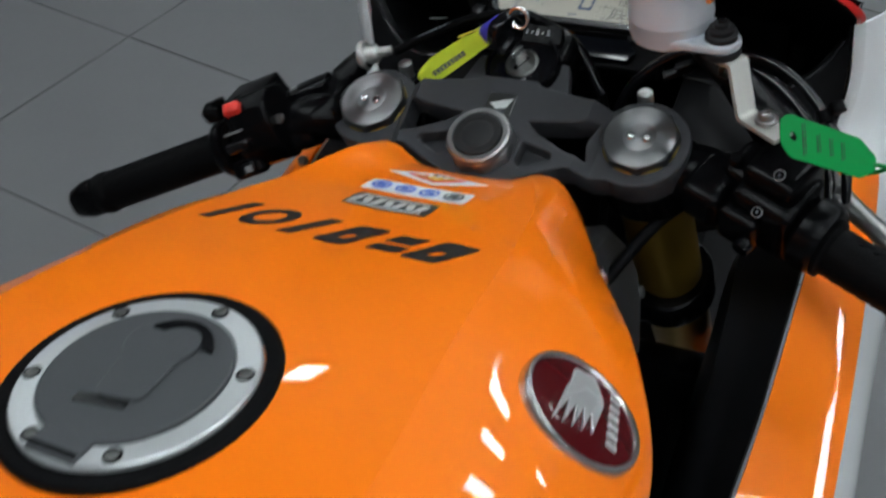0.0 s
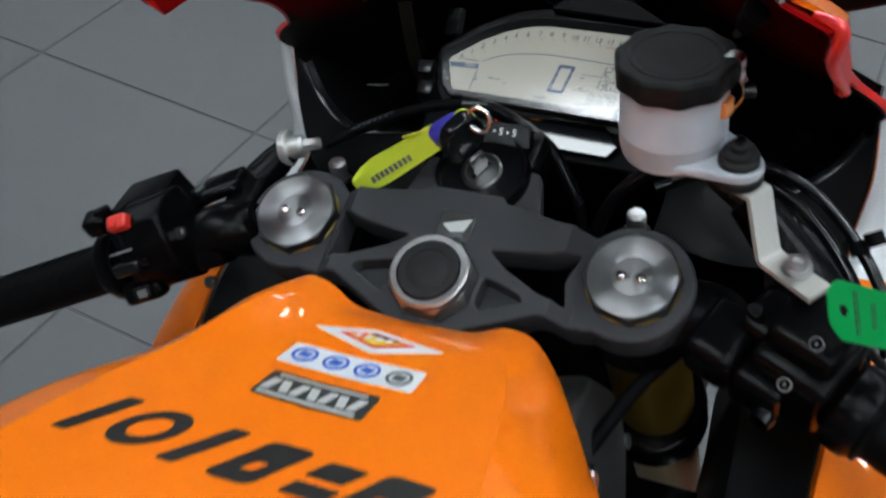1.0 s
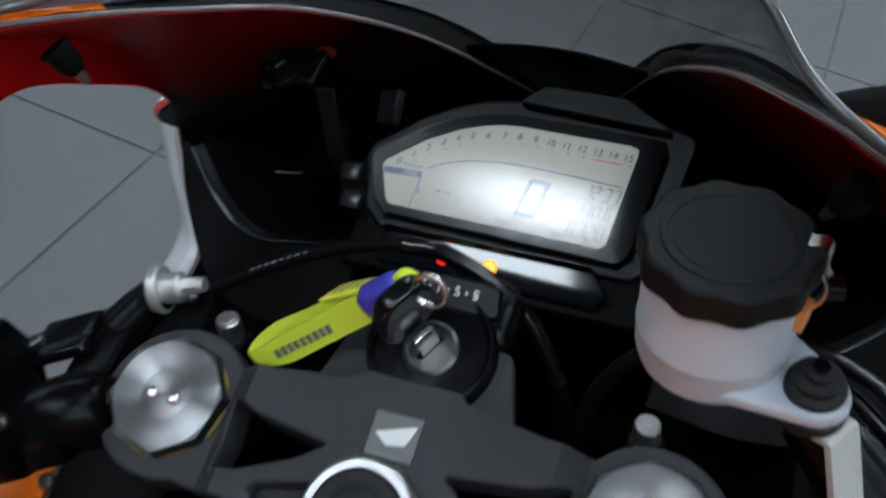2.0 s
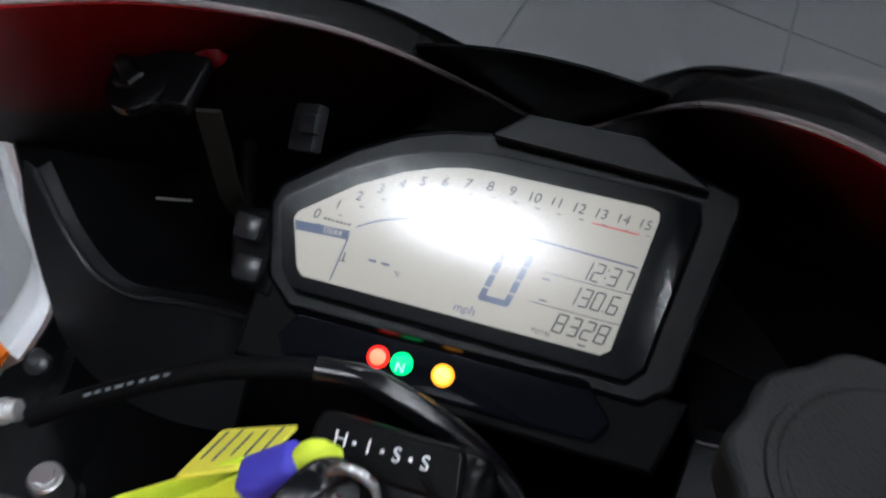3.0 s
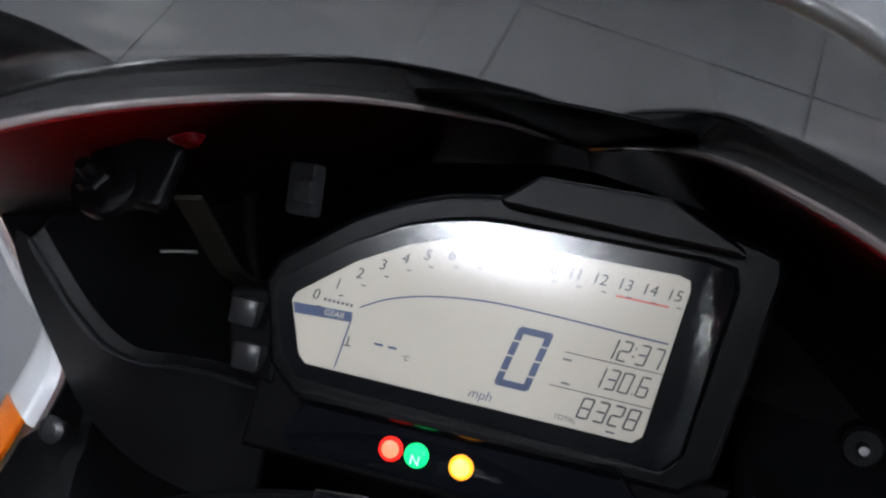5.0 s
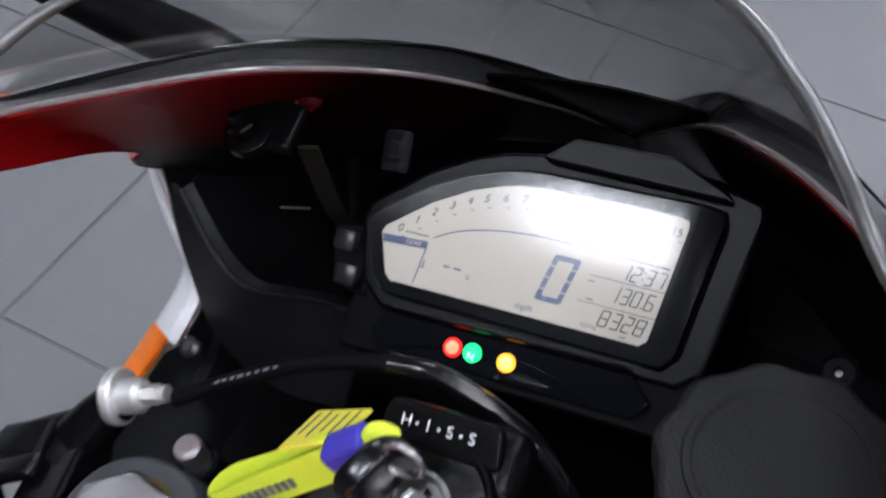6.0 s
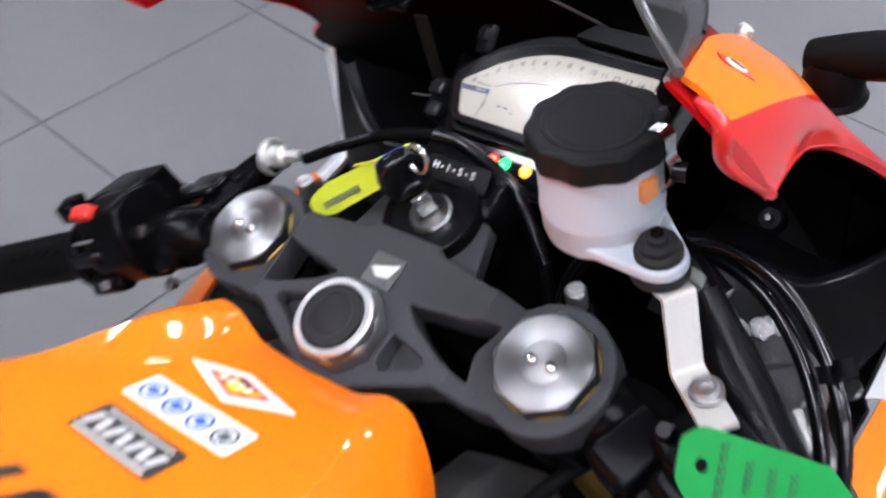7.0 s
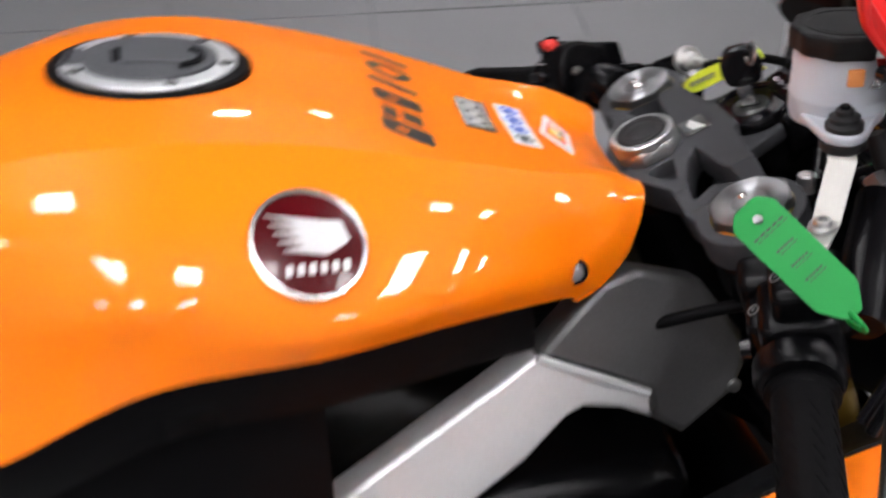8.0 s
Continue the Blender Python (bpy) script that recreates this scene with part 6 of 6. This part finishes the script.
green = empty("green_tag", tag_frame((0.2125, -0.0475, 0.9475), (0.049, 0.040, -0.038), (0.30, -0.45, 0.84)) @ Matrix.Scale(0.9, 4))
tagged(green, "green plastic tag with faint printing tied to the brake lever", "tag")
shape = rounded([(-0.011, -0.008), (-0.004, -0.0155), (0.058, -0.0150), (0.072, -0.006), (0.074, 0.004), (0.060, 0.0145), (-0.003, 0.0155), (-0.011, 0.009)], 0.003)
bm = plate([shape, ring(0, 0, 0.0030, 18)], 0.0009, 0.0002)
part("tag_sheet", bm, GREEN, green)
for x, n, w in ((0.0080, 2, 0.0230), (0.0205, 2, 0.0130), (0.0315, 2, 0.0130), (0.0420, 2, 0.0130)):
    for k in range(n):
        for c in range(5):
            part("tag_print", block(0.0006 if k else 0.0012, w / 6.5, 0.0002, pose(x + 0.0022 * k, (c - 2) * w / 5 + (0.001 if k else 0.0), 0.0002), 0), INK, green)
part("tag_tie", tube([(0.070, -0.002, 0.0), (0.078, -0.003, 0.003), (0.083, -0.002, -0.004), (0.080, -0.001, -0.014), (0.074, 0.0, -0.020)], 0.0016, 8, 24), GREEN, green)

fob = empty("key_fob", BIKE @ s_at(0, 0, 0))
tagged(fob, "ignition key with a lime ribbon fob bound in blue", "key fob")
SI = S.inverted()


def s_local(p):
    return tuple(SI @ Vector(p))


part("key_blade", block(0.010, 0.0026, 0.018, pose(0.002, 0.050, 0.006, 0, 0, 60), 0.0005), STEEL, fob)
part("key_head", plate([rounded([(-0.012, 0), (0.012, 0), (0.015, 0.016), (0.009, 0.030), (-0.009, 0.030), (-0.015, 0.016)], 0.006)], 0.009, 0.002, pose(0.002, 0.050, 0.012, 0, 0, 60) @ pose(0, 0.0045, 0, 90, 0, 0)), GLOSS, fob, "black plastic key head")
part("key_ring", tube([(0.0068 * math.cos(a) + 0.006, 0.060 + 0.0068 * math.sin(a) * 0.5, 0.038 + 0.0068 * math.sin(a)) for a in np.linspace(0, math.tau, 14)], 0.0013, 8, 40, ends=False), STEEL, fob)
tip, end = Vector(s_local((-0.077, 0.029, 0.9035))), Vector(s_local((-0.024, 0.044, 0.940)))
along = (end - tip).normalized()
Fm = axes(tuple(tip), tuple(along), (0.0, -0.25, 0.97)) @ pose(0, 0, 0, -42, 0, 0)
long = (end - tip).length
loop = glide([(long, 0.0035, 0.0), (long * 0.6, 0.0034, 0.001), (0.012, 0.0036, 0.002), (0.0, 0.0, 0.001), (0.012, -0.0034, -0.001), (long * 0.6, -0.0030, -0.001), (long, -0.0035, 0.0)], 60)
wide_dir = Vector((0, 0.25, 1)).normalized() * 0.0064
def wide_at(q):
    return wide_dir * min(1.05, 0.30 + 0.75 * math.sqrt(max(0.0, q[0]) / 0.020))


part("ribbon", sheet([[Vector(q) - wide_at(q) for q in loop], [Vector(q) for q in loop], [Vector(q) + wide_at(q) for q in loop]], thick=0.0012), LIME, fob, "lime ribbon loop", place=Fm)
for k in range(9):
    part("ribbon_print", block(0.0024, 0.0003, 0.0040, pose(0.016 + 0.0036 * k, -0.0046, -0.001, -14, 0, 0), 0), FADED, fob, place=Fm)
part("binding", block(0.020, 0.0125, 0.0135, Fm @ pose(long + 0.008, 0, 0), 0.004, 3), BLUE, fob, "blue bound sleeve")
part("binding_end", tube([tuple(Fm @ Vector((long + 0.014, 0, 0))), tuple(Fm @ Vector((long + 0.021, 0.001, 0.002))), tuple(Fm @ Vector((long + 0.023, 0.003, -0.004)))], [0.0040, 0.0044, 0.0036], 12, 16), LIME, fob)

label = empty("key_label", tag_frame((-0.0345, 0.0519, 0.9383), (-0.04, 0.88, -0.46), (-0.408, 0.408, 0.816)))
tagged(label, "yellow plastic key label with small unreadable print", "label")
part("label_sheet", plate([rounded([(-0.010, -0.0125), (0.0150, -0.0138), (0.0205, 0.0135), (-0.010, 0.0130)], 0.002)], 0.0012, 0.0003), YELLOW, label)
for k in range(5):
    part("label_print", block(0.020 - 0.003 * (k % 3), 0.0008, 0.0002, pose(0.004 + 0.001 * k, -0.0096 + 0.0048 * k, 0.0002), 0), FADED, label)

# ---- floor tiles ----
GRID = pose(-1.018, 1.096, 0, 0, 0, -3.1)
me = bpy.data.meshes.new("tile")
bm = block(TILE_SIZE - 0.007, TILE_SIZE - 0.007, 0.012, None, 0.0012, 1)
bm.to_mesh(me)
bm.free()
me.materials.append(TILE)
for i in range(-7, 9):
    for j in range(-10, 6):
        ob = new("tile", me)
        ob.parent = floor
        ob.matrix_basis = GRID @ Matrix.Translation(((i + 0.5) * TILE_SIZE, (j + 0.5) * TILE_SIZE, -0.006 + 0.0003 * ((i * 5 + j * 3) % 4 - 3)))
far = []
for i in range(-30, 24):
    for j in range(-26, 26):
        q = GRID @ Vector(((i + 0.5) * TILE_SIZE, (j + 0.5) * TILE_SIZE, 0))
        near = -7 <= i < 9 and -10 <= j < 6
        if not near and WEST + 0.45 < q.x < EAST - 0.45 and SOUTH + 0.45 < q.y < NORTH - 0.45:
            far.append((i, j))
side_ = TILE_SIZE / 2 - 0.0035
points, faces = [], []
for i, j in far:
    at = len(points)
    for h in (-0.0120, 0.0):
        points += [tuple(GRID @ Vector(((i + 0.5) * TILE_SIZE + a * side_, (j + 0.5) * TILE_SIZE + b * side_, h - 0.0004))) for a, b in ((-1, -1), (1, -1), (1, 1), (-1, 1))]
    faces += [(at + 4, at + 5, at + 6, at + 7)] + [(at + k, at + (k + 1) % 4, at + 4 + (k + 1) % 4, at + 4 + k) for k in range(4)]
me = bpy.data.meshes.new("far_tiles")
me.from_pydata(points, [], faces)
me.materials.append(TILE)
ob = new("far_tiles", me)
ob.parent = floor
tagged(ob, kind="stuff")
